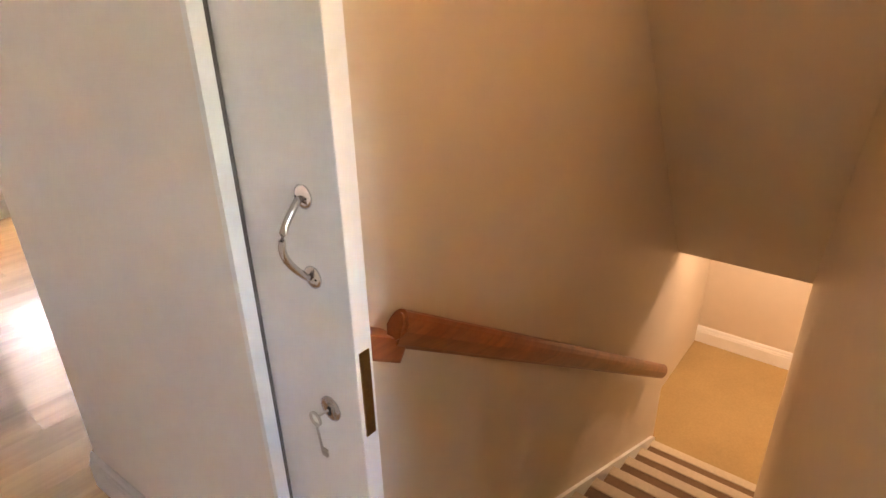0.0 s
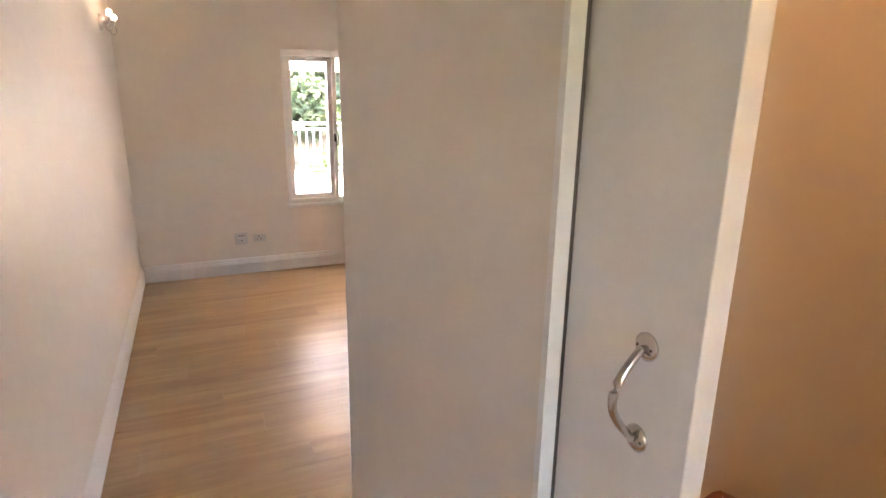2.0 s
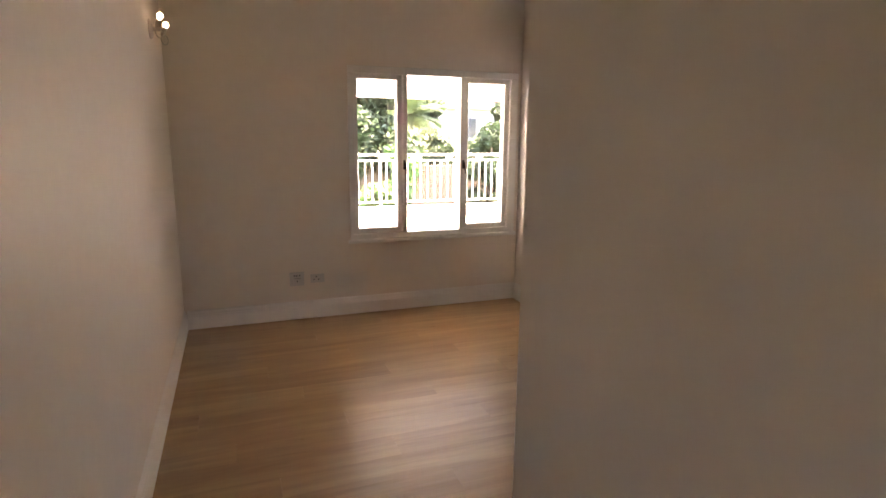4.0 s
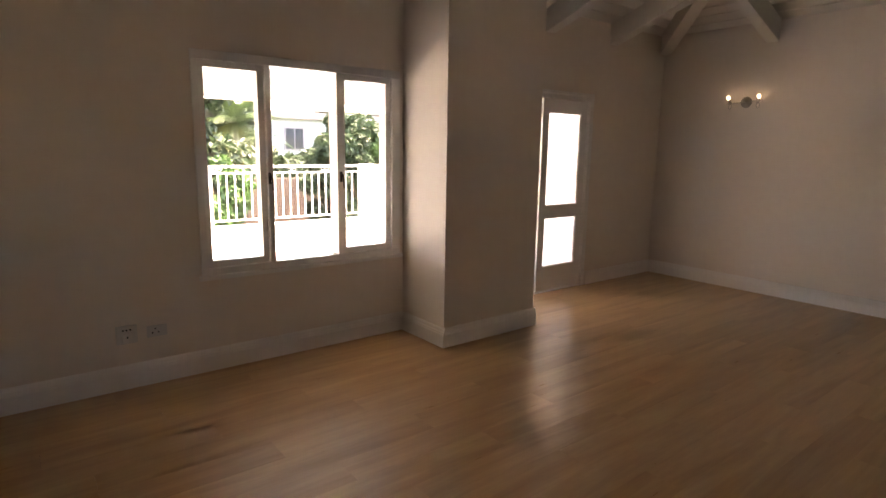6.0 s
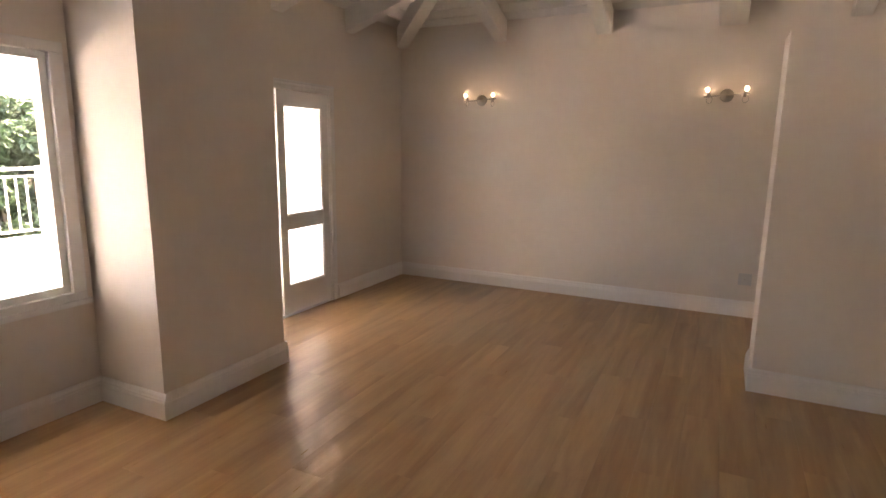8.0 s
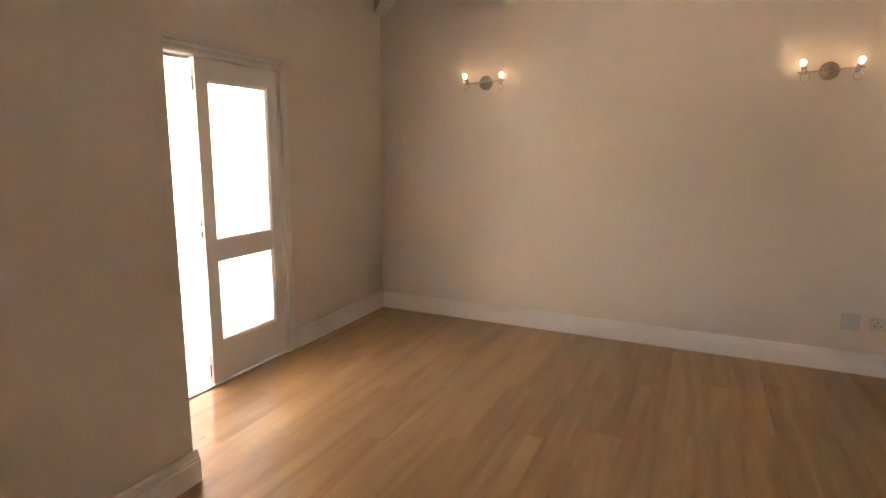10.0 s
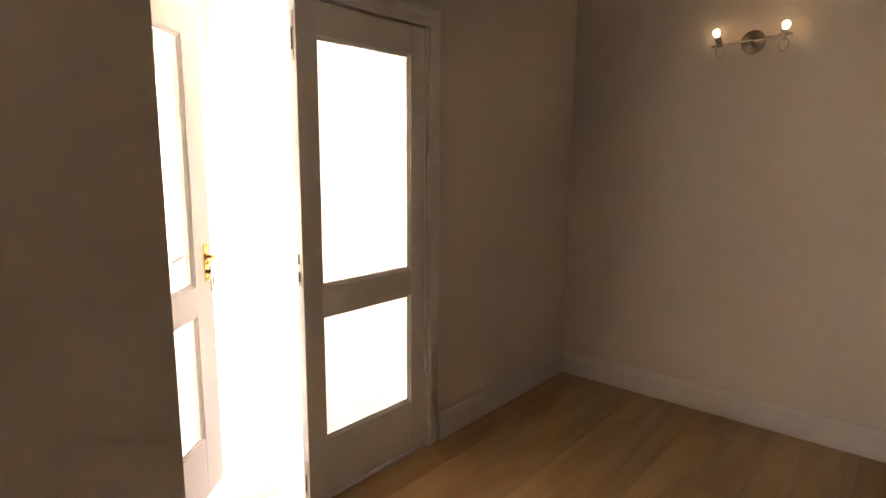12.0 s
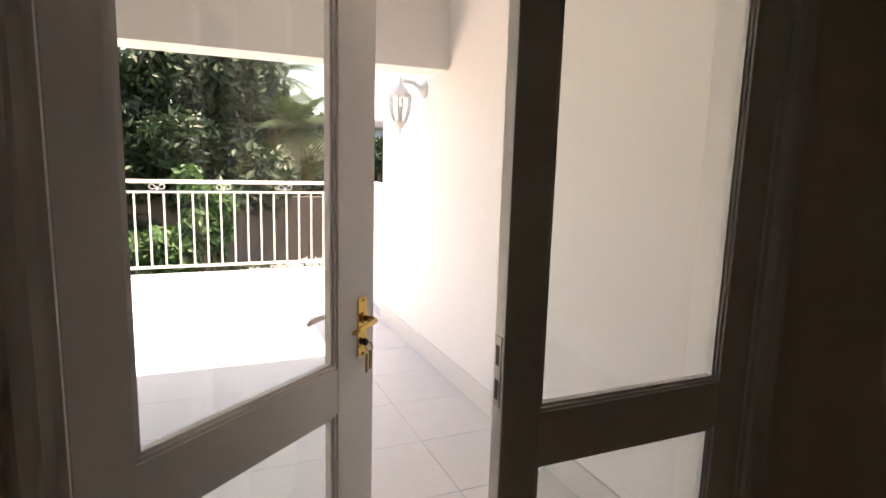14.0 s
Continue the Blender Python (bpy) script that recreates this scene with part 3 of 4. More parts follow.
def glazed_leaf(name, label, w, hinge_stile, lock_stile, h1):
    """A leaf with its hinge edge at x = 0, reaching to x = w; inner face at y = 0."""
    leaf = tagged(new(name), label, "door")
    t, h0 = 0.042, 0.02
    st, en = hinge_stile, w - lock_stile
    g = (0.278, 0.83, 0.948, 1.945)
    for a, b in ((0, st), (en, w)):
        part("stile", box(bmesh.new(), a, b, 0, t, h0, h1, 0.003), M_FRAME, leaf)
    for a, b in ((h0, g[0]), (g[1], g[2]), (g[3], h1)):
        part("rail", box(bmesh.new(), st, en, 0.001, t - 0.001, a, b), M_FRAME, leaf)
    for lo, hi in ((g[0], g[1]), (g[2], g[3])):
        a, b = st, en
        for off, dep in ((0.0, 0.006), (0.007, 0.012)):
            s = 0.0075
            bm = boxes((a + off, b - off, dep, t - dep, lo + off, lo + off + s), (a + off, b - off, dep, t - dep, hi - off - s, hi - off), (a + off, a + off + s, dep, t - dep, lo + off + s, hi - off - s), (b - off - s, b - off, dep, t - dep, lo + off + s, hi - off - s))
            part("glazing_bead", bm, M_FRAME, leaf)
        pane = part("pane", boxes((a + 0.006, b - 0.006, t / 2 - 0.002, t / 2 + 0.002, lo + 0.006, hi - 0.006)), M_GLASS, leaf)
        pane.visible_shadow = False
    for z in (0.22, 1.9):
        bm = bmesh.new()
        tube(bm, [(-0.004, -0.004, z - 0.05), (-0.004, -0.004, z + 0.05)], 0.006, 8)
        part("hinge", bm, M_FRAME, leaf, "", True)
    return leaf


right = glazed_leaf("door_leaf", "white glazed door leaf with two panes, shut, beside the open leaf", 0.718, 0.103, 0.092, 2.07)
right.matrix_world = Matrix.Translation((DOOR[1] - 0.006, DY + 0.004, 0)) @ Matrix.Diagonal((-1, 1, 1, 1))
part("latch_plate", boxes((0.718, 0.7205, 0.008, 0.034, 0.97, 1.12)), M_STEEL, right, "satin steel latch keep")
for z in (0.985, 1.058):
    part("latch_hole", boxes((0.7195, 0.721, 0.014, 0.028, z, z + 0.043)), M_DARK, right)
for z in (0.12, 1.93):
    bolt = part("flush_bolt", boxes((0.718, 0.7205, 0.012, 0.03, z - 0.09, z + 0.09)), M_STEEL, right, "satin steel flush bolt")
    part("bolt_slot", boxes((0.7202, 0.7215, 0.016, 0.026, z - 0.05, z + 0.03)), M_DARK, bolt)
left = glazed_leaf("door_leaf", "white glazed door leaf standing ajar towards the terrace, with brass lever", 0.785, 0.105, 0.15, 2.045)
left.matrix_world = pose(4.09, 4.625, 0, 0, 0, 38.6)
plate = part("lock_plate", box(bmesh.new(), 0.713, 0.75, -0.004, 0.0, 0.955, 1.115, 0.0015), M_BRASS, left, "polished brass lever plate")
bm = bmesh.new()
tube(bm, [(0.732, 0, 1.06), (0.732, -0.04, 1.06), (0.726, -0.048, 1.06), (0.658, -0.05, 1.052), (0.633, -0.05, 1.05)], 0.008, 10, 0.0065)
part("lever", bm, M_BRASS, plate, "curved brass lever handle", True)
part("rosette", lathe(bmesh.new(), ((0.014, 0), (0.014, 0.004), (0.009, 0.008)), Matrix.Translation((0.732, -0.004, 1.06)) @ Matrix.Rotation(radians(90), 4, "X")), M_BRASS, plate, "", True)
part("cylinder", lathe(bmesh.new(), ((0.009, 0), (0.009, 0.012), (0.003, 0.012)), Matrix.Translation((0.732, -0.004, 0.995)) @ Matrix.Rotation(radians(90), 4, "X")), M_DARK, plate, "", True)
for z in (0.963, 1.107):
    part("screw", lathe(bmesh.new(), ((0.004, 0), (0.003, 0.002)), Matrix.Translation((0.732, -0.004, z)) @ Matrix.Rotation(radians(90), 4, "X"), 8), M_OLDBRASS, plate)
bm = bmesh.new()
tube(bm, arc((0.732, -0.024, 0.985), (0, 1, 0), (0, 0, 1), 0.012, 0, 360, 12), 0.0015, 6, caps=False)
box(bm, 0.727, 0.739, -0.030, -0.027, 0.925, 0.975, 0.001)
box(bm, 0.723, 0.73, -0.022, -0.019, 0.915, 0.965, 0.001)
part("keys", bm, M_OLDBRASS, left, "small bunch of keys in the lock")
bm = bmesh.new()
tube(bm, [(0.732, 0.042, 1.06), (0.732, 0.085, 1.06), (0.726, 0.092, 1.06), (0.648, 0.094, 1.052), (0.628, 0.09, 1.05)], 0.008, 10, 0.0065)
part("outer_lever", bm, M_STEEL, left, "satin steel outer lever", True)
part("edge_plate", boxes((0.785, 0.7872, 0.01, 0.032, 0.96, 1.14)), M_STEEL, left)

# ---- wall lights, sockets ----
def sconce(place, rz, tilt):
    """Round plate on the wall, a bar with two bulb holders and wire loops; the wall is at y = 0 and the light stands out to -y."""
    s = tagged(new("wall_sconce"), "satin nickel wall light with two lit bare bulbs on a bar", "wall light", "wall sconces")
    part("backplate", lathe(bmesh.new(), ((0.06, 0), (0.06, 0.008), (0.05, 0.018), (0.012, 0.022), (0.012, 0.06)), Matrix.Rotation(radians(90), 4, "X"), 28), M_STEEL, s, "", True)
    bm = tube(bmesh.new(), [(-0.19, -0.06, -0.012), (0.19, -0.06, 0.012)], 0.006, 10)
    b = part("bar", bm, M_STEEL, s, "", True)
    for k, x in enumerate((-0.15, 0.15)):
        c = Vector((x, -0.065, 0.0))
        up = Vector((-0.15 if k == 0 else 0.15, -0.35, 0.9)).normalized() if tilt else Vector((-0.25 if k == 0 else 0.2, -0.3, 0.9)).normalized()
        h = part("holder", tube(bmesh.new(), [c - up * 0.02, c, c + up * 0.035], 0.013, 12, 0.017), M_STEEL, s, "", True)
        part("wire_loop", tube(bmesh.new(), arc(c + Vector((0.005, -0.005, -0.04)), (0.8, -0.6, 0), (0, 0, 1), 0.032, 60, 420, 16), 0.003, 6), M_STEEL, s, "", True)
        q = up.to_track_quat("Z", "Y").to_matrix().to_4x4()
        part("bulb", lathe(bmesh.new(), ((0.010, 0.0), (0.013, 0.008), (0.018, 0.018), (0.0185, 0.027), (0.014, 0.037), (0.005, 0.042)), Matrix.Translation(c + up * 0.035) @ q, 16), M_BULB, h, "lit warm white bulb", True)
    s.matrix_world = Matrix.Translation(place) @ Matrix.Rotation(radians(rz), 4, "Z")
    return s


for p, rz in (((EX - 0.001, 3.586, 2.10), -90), ((EX - 0.001, 1.125, 2.09), -90), ((0.001, 3.78, 2.22), 90)):
    sconce(p, rz, 0)
    out = Matrix.Rotation(radians(rz), 3, "Z") @ Vector((0, -0.16, 0.12))
    bulb_light(Vector(p) + out, 0.001)


def socket(place, rz, w, h, kind):
    s = tagged(new("wall_socket"), {"plug": "white plastic power socket on the plaster wall", "tele": "white plastic aerial and telephone plate on the wall", "blank": "white plastic square outlet plate on the wall"}[kind], "socket", "wall sockets")
    part("plate", box(bmesh.new(), -w / 2, w / 2, -0.009, 0, -h / 2, h / 2, 0.003), M_PLASTIC, s)
    if kind == "plug":
        for a, b in ((0, 0.022), (-0.018, -0.004), (0.018, -0.004)):
            part("pin_hole", lathe(bmesh.new(), ((0.005, 0), (0.005, 0.0012)), Matrix.Translation((a - 0.01, -0.009, b - 0.005)) @ Matrix.Rotation(radians(90), 4, "X"), 10), M_DARK, s)
        part("switch", box(bmesh.new(), 0.022, 0.036, -0.013, -0.008, 0.012, 0.034, 0.002), M_PLASTIC, s)
    elif kind == "tele":
        part("module", box(bmesh.new(), -0.03, 0.03, -0.03, -0.008, -0.045, 0.01, 0.004), M_PLASTIC, s)
        for a, b in ((-0.02, 0.03), (0.0, 0.03), (0.022, 0.03), (0.0, -0.012)):
            part("jack", box(bmesh.new(), a - 0.005, a + 0.005, -0.032 if b < 0 else -0.011, -0.008, b - 0.005, b + 0.005), M_DARK, s)
    else:
        part("jack", lathe(bmesh.new(), ((0.006, 0), (0.006, 0.003)), Matrix.Translation((0, -0.009, 0)) @ Matrix.Rotation(radians(90), 4, "X"), 10), M_STEEL, s)
    s.matrix_world = Matrix.Translation(place) @ Matrix.Rotation(radians(rz), 4, "Z")


socket((0.90, WY - 0.0005, 0.355), 0, 0.12, 0.12, "tele")
socket((1.075, WY - 0.0005, 0.35), 0, 0.12, 0.075, "plug")
socket((EX - 0.0005, 0.81, 0.37), -90, 0.115, 0.115, "blank")
socket((EX - 0.0005, 0.64, 0.37), -90, 0.115, 0.09, "plug")

# unseen lamp added on the stairwell's ceiling to warm its walls
bl = tagged(new("added_stair_lamp"), "unseen round ceiling lamp added to light the stairwell warmly", "ceiling light")
part("base", lathe(bmesh.new(), ((0.09, 0), (0.09, -0.02), (0.08, -0.03))), M_STEEL, bl, "", True)
part("globe", lathe(bmesh.new(), ((0.08, -0.03), (0.085, -0.06), (0.06, -0.09), (0.01, -0.1))), M_BULB, bl, "glowing warm globe of the added stair lamp", True)
bl.location = (1.55, -1.1, 2.9)
bulb_light((1.6, -1.15, 2.68), 0.05, (1.0, 0.62, 0.30), 0.08)
# unseen lower lamp, added to send whitish light up the stairs
bulb_light((4.6, -1.2, 0.75), 0.36, (1.0, 0.88, 0.74), 0.08)
dl = tagged(new("added_lower_lamp"), "unseen round lamp added to light the lower room and the stairs", "ceiling light")
part("base", lathe(bmesh.new(), ((0.09, 0), (0.09, -0.02), (0.08, -0.03))), M_STEEL, dl, "", True)
part("globe", lathe(bmesh.new(), ((0.08, -0.03), (0.085, -0.06), (0.06, -0.09), (0.01, -0.1))), M_BULB, dl, "glowing globe of the added lower lamp", True)
dl.location = (4.6, -1.2, 1.0)

# ---- terrace ----
BX, BY, TZ = 5.84, 10.33, -0.03
structure("terrace_slab", boxes((-3.0, 6.3, DY + 0.22, BY + 0.3, -0.4, TZ - 0.003)), M_GROUT, "grey grouted slab under the terrace tiles", "terrace")
structure("wall_terrace", boxes((BX, BX + 0.25, DY + 0.22, 8.75, TZ - 0.3, 3.3)), M_OUT, "bright white plastered terrace wall", "wall")
structure("parapet_side", boxes((BX + 0.1, BX + 0.35, 8.75, BY + 0.12, TZ - 0.3, 1.22)), M_OUT, "white plastered low parapet beside the railing", "parapet")
structure("terrace_skirting", boxes((BX - 0.012, BX, DY + 0.23, 8.75, TZ, 0.12)), M_TILE, "pale tiled skirting along the terrace wall", "baseboard")
structure("kerb", boxes((-3.0, BX + 0.1, BY - 0.08, BY + 0.14, TZ - 0.3, 0.175)), M_OUT, "white plastered kerb under the railing", "kerb")
structure("terrace_beam", boxes((-3.0, BX, 7.28, 7.58, 2.08, 3.0)), M_OUT, "deep white plastered beam at the roof edge", "beam")
structure("terrace_ceiling", boxes((-3.0, BX + 0.25, DY + 0.22, 7.6, 3.0, 3.3)), M_OUT, "white terrace ceiling", "ceiling")
structure("wall_terrace_west", boxes((-3.2, -3.0, DY + 0.22, BY + 0.3, TZ - 0.3, 3.3)), M_OUT, "white plastered wall at the terrace end", "wall")
structure("wall_outer", boxes((-3.0, -0.2, WY, WY + 0.22, -0.3, TOP)), M_OUT, "white outer house wall", "wall")

rl = tagged(new("railing"), "white painted steel balustrade with scrolls under its top rail", "railing")
RX0, RX1 = -2.98, BX + 0.11
for z, t in ((1.19, 0.02), (1.08, 0.012), (0.275, 0.014)):
    part("rail", box(bmesh.new(), RX0, RX1, BY - t, BY + t, z - t, z + t, 0.003), M_RAILING, rl)
baluster = None
n = int((RX1 - RX0) / 0.14)
for i in range(n):
    x = RX1 - 0.07 - i * 0.14
    if baluster is None:
        baluster = part("baluster", boxes((-0.0095, 0.0095, BY - 0.0095, BY + 0.0095, 0.287, 1.07)), M_RAILING, rl)
        baluster.location.x = x
        bmesh_me = baluster.data
    else:
        o = new("baluster", bmesh_me)
        o.parent, o.location.x = rl, x
scroll_me = None
for i in range(12):
    x = RX1 - 0.78 - i * 0.655
    if scroll_me is None:
        bm = bmesh.new()
        for s in (-1, 1):
            pts = [Vector((s * 0.004, BY, 1.095))]
            pts += [Vector((s * (0.045 - 0.04 * math.cos(a) * (1 - a / 12)), BY, 1.14 - 0.035 * math.sin(a) * (1 - a / 12))) for a in (0.5 * k for k in range(14))]
            tube(bm, pts, 0.006, 6)
        so = part("scroll", bm, M_RAILING, rl, "", True)
        scroll_me = so.data
    else:
        so = new("scroll", scroll_me)
        so.parent = rl
    so.location.x = x
for x in (0.2, 3.1, RX0 + 0.02):
    part("post", box(bmesh.new(), x - 0.018, x + 0.018, BY - 0.018, BY + 0.018, 0.17, 1.175, 0.003), M_RAILING, rl)

ln = tagged(new("wall_lantern"), "white painted carriage lantern with clear panes on a curved bracket", "wall lantern")
LC = Vector((BX - 0.19, 7.72, 1.86))
part("wall_plate", lathe(bmesh.new(), ((0.065, 0), (0.06, 0.012), (0.03, 0.03), (0.02, 0.05)), Matrix.Translation((BX, 7.72, 2.0)) @ ROT), M_LANT, ln, "", True)
part("bracket", tube(bmesh.new(), [(BX - 0.03, 7.72, 2.0), (BX - 0.09, 7.72, 2.045), (BX - 0.16, 7.72, 2.05), LC + Vector((0, 0, 0.16))], 0.016, 10, 0.012), M_LANT, ln, "", True)
part("cap", lathe(bmesh.new(), ((0.012, 0.21), (0.008, 0.19), (0.02, 0.16), (0.05, 0.13), (0.085, 0.09), (0.09, 0.075)), Matrix.Translation(LC), 8), M_LANT, ln)
part("base", lathe(bmesh.new(), ((0.055, -0.10), (0.045, -0.12), (0.02, -0.15), (0.008, -0.16), (0.012, -0.175), (0.002, -0.21)), Matrix.Translation(LC), 8), M_LANT, ln)
for k in range(6):
    a = math.tau * k / 6
    u = Vector((math.cos(a), math.sin(a), 0))
    part("cage_bar", tube(bmesh.new(), [LC + u * 0.082 + Vector((0, 0, 0.075)), LC + u * 0.08 + Vector((0, 0, 0.0)), LC + u * 0.05 + Vector((0, 0, -0.1))], 0.006, 6), M_LANT, ln, "", True)
pg = part("glass", lathe(bmesh.new(), ((0.074, 0.07), (0.072, 0.0), (0.045, -0.1)), Matrix.Translation(LC), 6), M_GLASS, ln)
pg.visible_shadow = False
part("candle", tube(bmesh.new(), [LC + Vector((0, 0, -0.1)), LC + Vector((0, 0, 0.0))], 0.013, 10), M_LANT, ln)
dw = tagged(new("drain_spout"), "short dark drain pipe lying at the foot of the parapet", "drain")
part("pipe", tube(bmesh.new(), [(BX + 0.11, 9.55, 0.03), (BX + 0.05, 9.55, 0.02)], 0.022, 12), M_DARK, dw)

# ---- garden ----
GZ = -3.2
bm = bmesh.new()
vs = [bm.verts.new(p) for p in ((-400, -400, GZ), (400, -400, GZ), (400, 400, GZ), (-400, 400, GZ))]
bm.faces.new(vs)
structure("ground", bm, M_GRASS, "green garden lawn below the terrace", "ground")
rng = np.random.default_rng(4)


def leaf_cloud(name, centres, radii, count, size, material, parent, label="", flat=0.5):
    """Many small bent leaves scattered in the outer part of clumps."""
    centres, radii = np.array(centres, float), np.array(radii, float)
    pick = rng.integers(0, len(centres), count)
    d = rng.normal(size=(count, 3))
    d /= np.linalg.norm(d, axis=1)[:, None]
    r = radii[pick] * (0.55 + 0.5 * rng.random(count)) ** 0.7
    p = centres[pick] + d * r[:, None] * np.array([1, 1, 0.85])
    nrm = d * flat + rng.normal(size=(count, 3)) * 0.6 + np.array([0, 0, 0.5])
    nrm /= np.linalg.norm(nrm, axis=1)[:, None]
    t = np.cross(nrm, rng.normal(size=(count, 3)))
    t /= np.linalg.norm(t, axis=1)[:, None]
    b = np.cross(nrm, t)
    s = size * (0.6 + 0.8 * rng.random(count))[:, None]
    v = np.stack([p - t * s, p + b * s * 0.45 + nrm * s * 0.15, p + t * s, p - b * s * 0.45 + nrm * s * 0.15], 1).reshape(-1, 3)
    f = np.arange(count * 4).reshape(-1, 4)
    me = bpy.data.meshes.new(name)
    me.from_pydata(v.tolist(), [], f.tolist())
    me.materials.append(material)
    ob = new(name, me)
    if parent:
        ob.parent = parent
    if label:
        ob["label"] = label
    return ob


def tree(x, y, top, spread, material, label, count=17000, size=0.13):
    t = tagged(new("tree"), label, "tree", "garden trees")
    bm = bmesh.new()
    base = Vector((x, y, GZ))
    fork = Vector((x + 0.2, y, GZ + (top - GZ) * 0.4))
    tube(bm, [base, base + (fork - base) * 0.5 + Vector((0.08, 0.05, 0)), fork], 0.2, 9, 0.13)
    centres, radii = [], []
    for k in range(34):
        a = rng.random() * math.tau
        h = rng.random()
        z = GZ + (top - GZ) * (0.2 + 0.7 * h)
        r = spread * (1.05 - 0.65 * h ** 1.6) * (0.4 + 0.6 * rng.random())
        c = Vector((x + math.cos(a) * r, y + math.sin(a) * r * 0.8, z))
        centres.append(c)
        radii.append((0.42 + 0.35 * rng.random()) * spread * 0.5)
        if k % 2 == 0:
            tube(bm, [fork, fork.lerp(c, 0.5) + Vector((0, 0, 0.15)), c], 0.07, 6, 0.02)
    part("trunk", bm, M_BARK, t, "", True)
    leaf_cloud("crown", centres, radii, count, size, material, t)
    return t


def palm(x, y, top, reach, label, dry=False):
    t = tagged(new("palm_tree"), label, "palm", "garden palms")
    head = Vector((x, y, top - 0.6))
    part("trunk", tube(bmesh.new(), [(x + 0.15, y, GZ), (x + 0.05, y, (GZ + top) / 2), head], 0.2, 10, 0.13), M_BARK, t, "", True)
    for k in range(22):
        a = math.tau * k / 22 + rng.random() * 0.25
        lift = (k * 7 % 22) / 22
        e = radians(75 - 105 * lift)
        out = Vector((math.cos(a), math.sin(a), 0))
        verts, faces = [], []
        spine = [head + out * reach * s * math.cos(e * (1 - 0.3 * s)) + Vector((0, 0, reach * (s * math.sin(e) - 0.55 * s * s))) for s in (i / 14 for i in range(15))]
        sidev = out.cross(Vector((0, 0, 1)))
        for i in range(1, 15):
            wlen = reach * 0.30 * math.sin(math.pi * min(1, 0.15 + i / 16)) + 0.05
            fw = (spine[i] - spine[i - 1]).normalized()
            for sgn in (-1, 1):
                for h in (0.0, 0.5):
                    b0 = spine[i - 1].lerp(spine[i], h)
                    tip = b0 + sidev * sgn * wlen + fw * wlen * 0.6 + Vector((0, 0, -0.3 * wlen))
                    n0 = len(verts)
                    verts += [b0, b0 + fw * 0.05, tip]
                    faces.append((n0, n0 + 1, n0 + 2))
            n0 = len(verts)
            verts += [spine[i - 1] + sidev * 0.012, spine[i] + sidev * 0.012, spine[i] - sidev * 0.012, spine[i - 1] - sidev * 0.012]
            faces.append((n0, n0 + 1, n0 + 2, n0 + 3))
        me = bpy.data.meshes.new("frond")
        me.from_pydata([tuple(v) for v in verts], [], faces)
        me.materials.append(M_DRYPALM if (dry and lift > 0.78) else M_PALM)
        o = new("frond", me)
        o.parent = t
    return t


TREES = ((10.9, 19.6, 3.3, 1.6, 0), (12.6, 22.5, 3.0, 2.0, 0), (-3.0, 19, 3.4, 2.6, 0), (1.2, 19.5, 4.6, 2.8, 0), (4.2, 18.5, 5.2, 2.6, 0), (5.6, 23.5, 4.2, 2.0, 0), (9.0, 19.8, 1.5, 1.6, 0), (7.0, 23.0, 4.0, 1.5, 0), (9.9, 28.5, 4.6, 2.0, 0), (8.7, 15.6, 2.7, 1.1, 0), (7.7, 15.4, 2.3, 0.8, 0), (14.6, 23, 2.8, 2.2, 0), (5.2, 18.7, 0.9, 1.6, 0), (12.0, 20.5, 1.9, 2.2, 0), (14.8, 20, 3.7, 2.4, 0), (18.0, 21, 4.0, 2.8, 0), (22, 22, 3.6, 2.8, 0), (-7, 20, 4, 3, 0), (27, 22, 4, 3, 0), (2.6, 18.8, 1.6, 1.7, 0), (8.0, 18.9, 1.4, 1.6, 0), (-1.0, 18.8, 1.7, 1.8, 0), (12.8, 18.8, 1.4, 1.7, 0), (16, 18.9, 1.8, 1.8, 0), (20, 18, 2.2, 2.2, 0))
for x, y, top, sp, k in TREES:
    tree(x, y, top, sp, M_LEAF, "dense dark green broadleaf tree behind the garden")
tree(4.15, 13.2, 1.75, 0.95, M_LEAF2, "young bright green feathery tree beside the terrace", 5000, 0.09)
tree(10.2, 16.5, 2.7, 1.3, M_LEAF2, "bright green leafy tree in sunlight", 6000, 0.12)
palm(6.8, 20.5, 2.9, 2.3, "green palm with arching feather fronds, some yellowing", True)
palm(6.3, 21.5, 4.5, 1.9, "tall green palm standing above the trees")
hc = [(x, 15.2 + 0.5 * math.sin(x * 1.7), z) for x in np.arange(-8, 22, 0.7) for z in (-2.6, -1.9, -1.3)]
hd = tagged(leaf_cloud("hedge", hc, [0.75] * len(hc), 34000, 0.11, M_HEDGE, None), "dark clipped hedge running along the garden", "hedge", kind="stuff")
fc = [(x, 14.4 + 0.2 * math.sin(x * 3), -0.75 + 0.12 * math.sin(x * 2.3)) for x in np.arange(5.2, 8.6, 0.3)]
tagged(leaf_cloud("flowering_shrub", fc, [0.3] * len(fc), 2600, 0.06, M_FLOWER, None), "shrub covered in small white blossoms", "shrub", kind="stuff")
structure("garden_wall", boxes((-30, 40, 17.6, 17.85, GZ, 0.55)), M_GWALL, "brown plastered garden boundary wall", "wall")

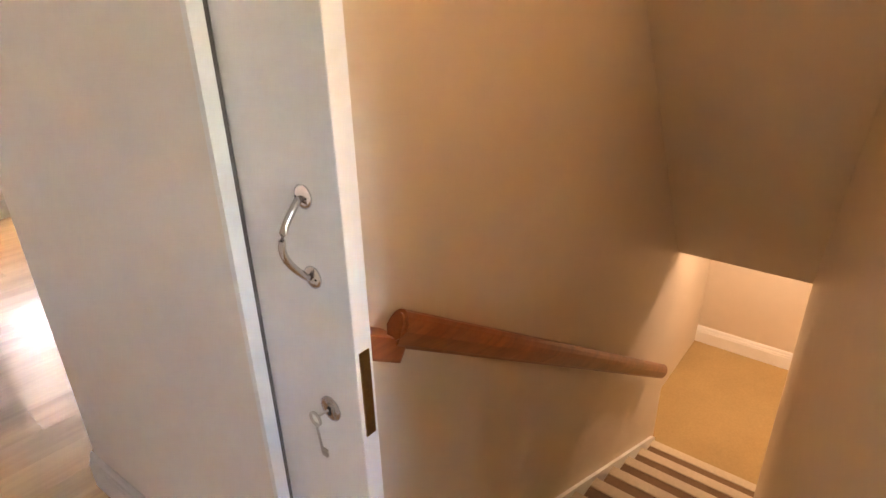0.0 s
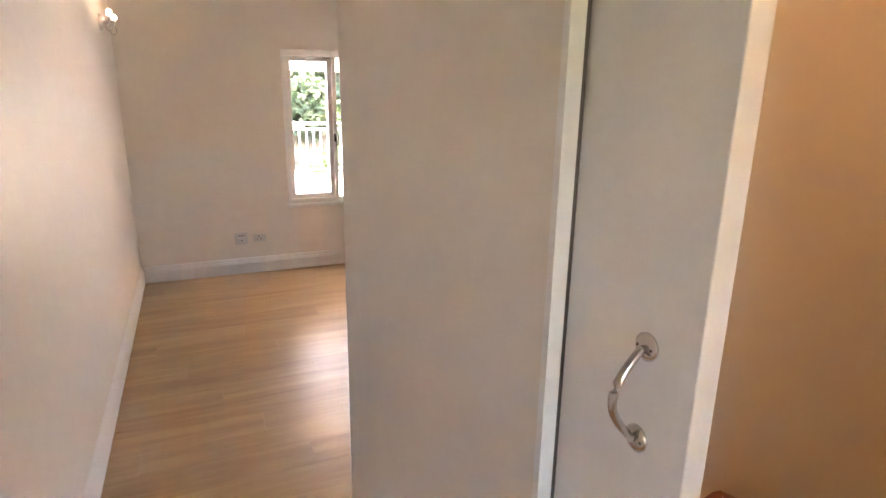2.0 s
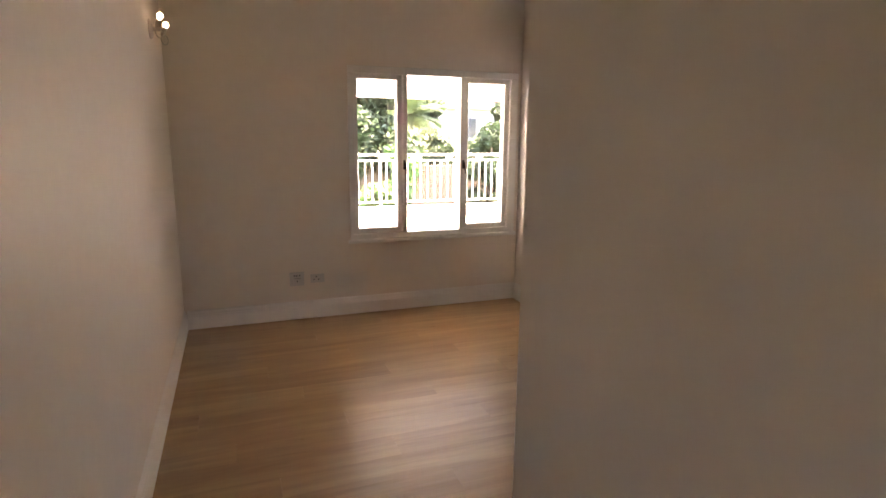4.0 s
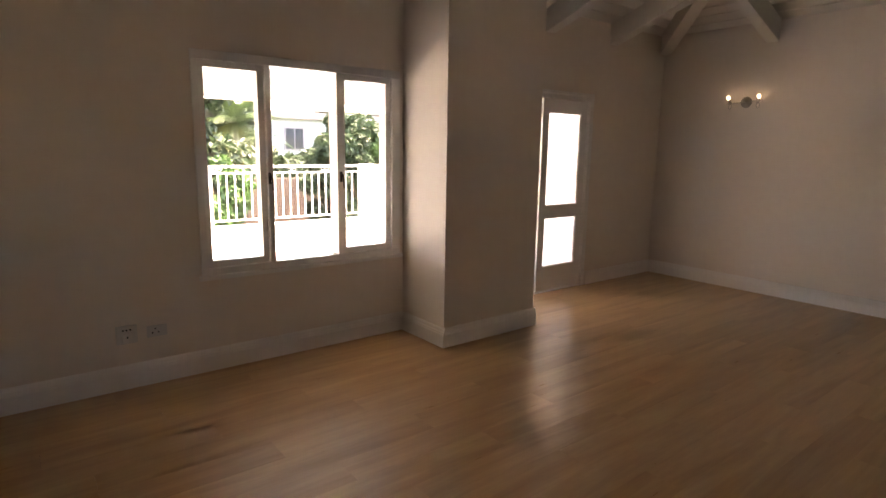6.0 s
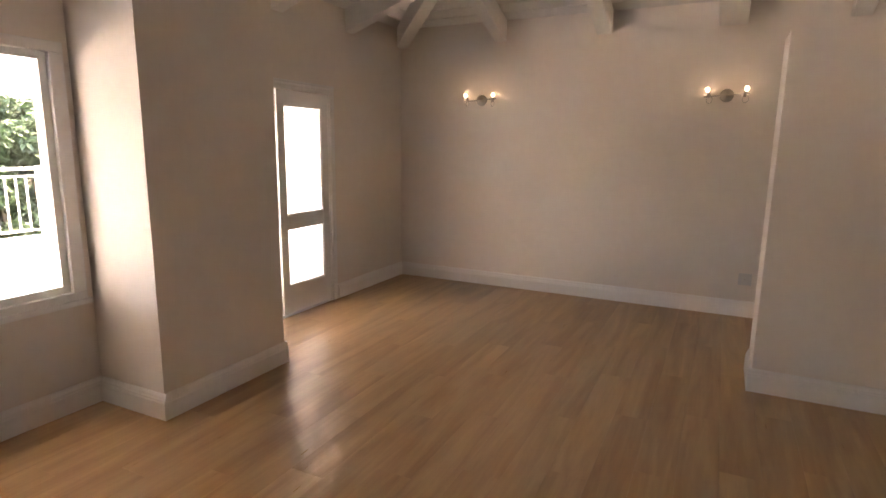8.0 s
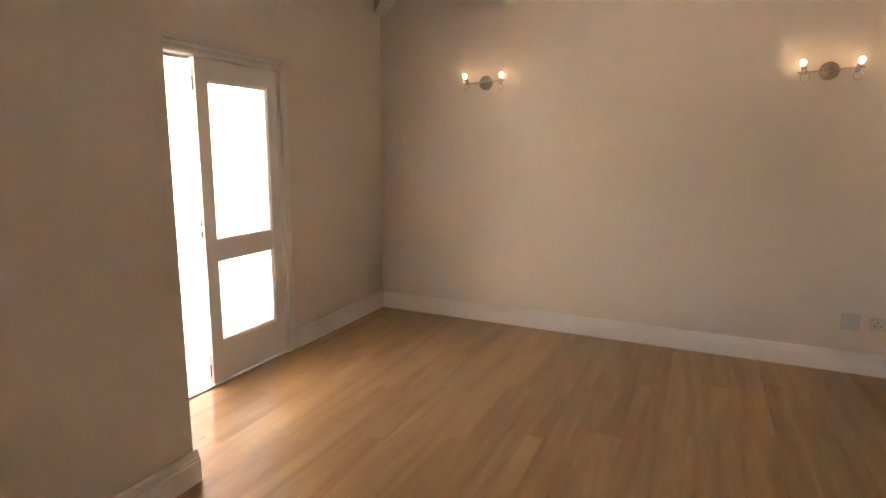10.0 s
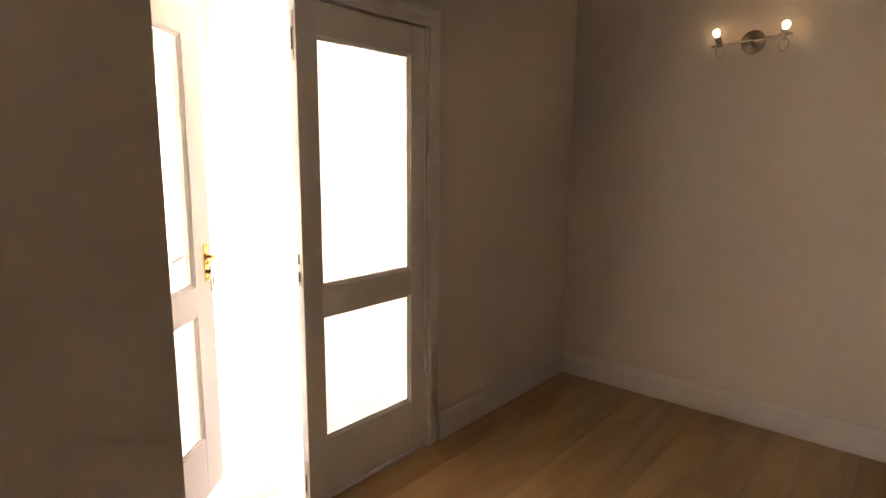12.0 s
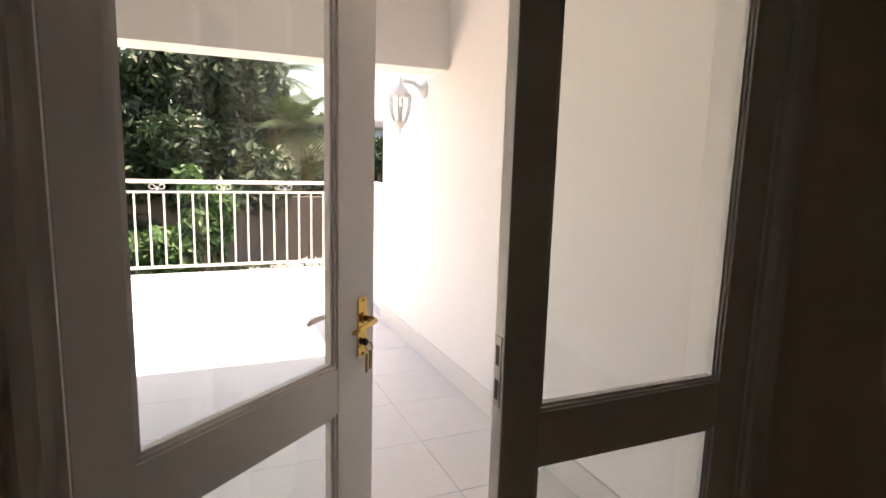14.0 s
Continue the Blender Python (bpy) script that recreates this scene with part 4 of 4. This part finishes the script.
# far house
hs = tagged(new("house"), "white neighbouring house with mauve-grey cornice and tiled roof", "house")
part("wall", boxes((12.2, 24, 31, 40, GZ, 3.0)), M_HOUSE, hs)
part("cornice", box(bmesh.new(), 11.8, 24.4, 30.6, 40.4, 3.0, 3.45, 0.1), M_CORN, hs)
bm = bmesh.new()
vs = [bm.verts.new(p) for p in ((14.6, 30.5, 3.45), (24.5, 30.5, 3.45), (24.5, 40.5, 3.45), (14.6, 40.5, 3.45), (18, 35.5, 5.2), (21, 35.5, 5.2))]
for q in ((0, 1, 5, 4), (1, 2, 5), (2, 3, 4, 5), (3, 0, 4), (3, 2, 1, 0)):
    bm.faces.new([vs[k] for k in q])
roof = part("roof", bm, M_ROOF, hs)
for i in range(14):
    s = i / 14
    y, z = 30.5 + 5 * s, 3.45 + 1.75 * s
    part("tile_course", box(bmesh.new(), 14.6 + 3.4 * s, 24.5 - 3.5 * s, y, y + 0.36, z + 0.02, z + 0.10, 0.03), M_ROOF, roof)
for x in (12.9, 16.2, 20.0):
    w = part("window", boxes((x, x + 1.2, 30.93, 31.0, 1.3, 2.6)), M_CORN, hs)
    part("pane", boxes((x + 0.1, x + 0.56, 30.9, 30.94, 1.4, 2.5), (x + 0.64, x + 1.1, 30.9, 30.94, 1.4, 2.5)), M_DGLASS, w)

# ---- pieces: floor planks and terrace tiles ----
floor = tagged(new("floor"), "warm oak laminate floor of long planks with soft sheen", "floor", kind="structure")
PL, PWD = 1.38, 0.193
planks = {}


def plank_mesh(length):
    """One mesh for each length of plank; alike planks share it."""
    key = round(length, 2)
    if key not in planks:
        bm = box(bmesh.new(), 0.0003, length - 0.0003, 0.0003, PWD - 0.0003, -0.011, 0.0)
        me = bpy.data.meshes.new("plank")
        bm.to_mesh(me)
        bm.free()
        me.materials.append(M_FLOOR)
        planks[key] = me
    return planks[key]


for j in range(int((DY + 3.2) / PWD) + 1):
    y = DY - (j + 1) * PWD + 0.01
    shift = -(j * 0.43 % 1) * PL
    end = EX if y > -0.4 else PW1
    for i in range(7):
        a, b = max(shift + i * PL, 0.0), min(shift + (i + 1) * PL, end)
        if b - a < 0.02:
            continue
        o = new("plank", plank_mesh(b - a))
        o.parent, o.location = floor, (a, y, 0)
pav = tagged(new("pavement"), "pale square terrace tiles with thin grey joints", "terrace", kind="structure")
TS = 0.5
bm = box(bmesh.new(), 0.0012, TS - 0.0012, 0.0012, TS - 0.0012, -0.012, 0.0, 0.0)
tile = bpy.data.meshes.new("tile")
bm.to_mesh(tile)
bm.free()
tile.materials.append(M_TILE)
for i in range(18):
    for j in range(11):
        o = new("tile", tile)
        o.parent, o.location = pav, (BX - (i + 1) * TS, DY + 0.22 + j * TS, TZ)
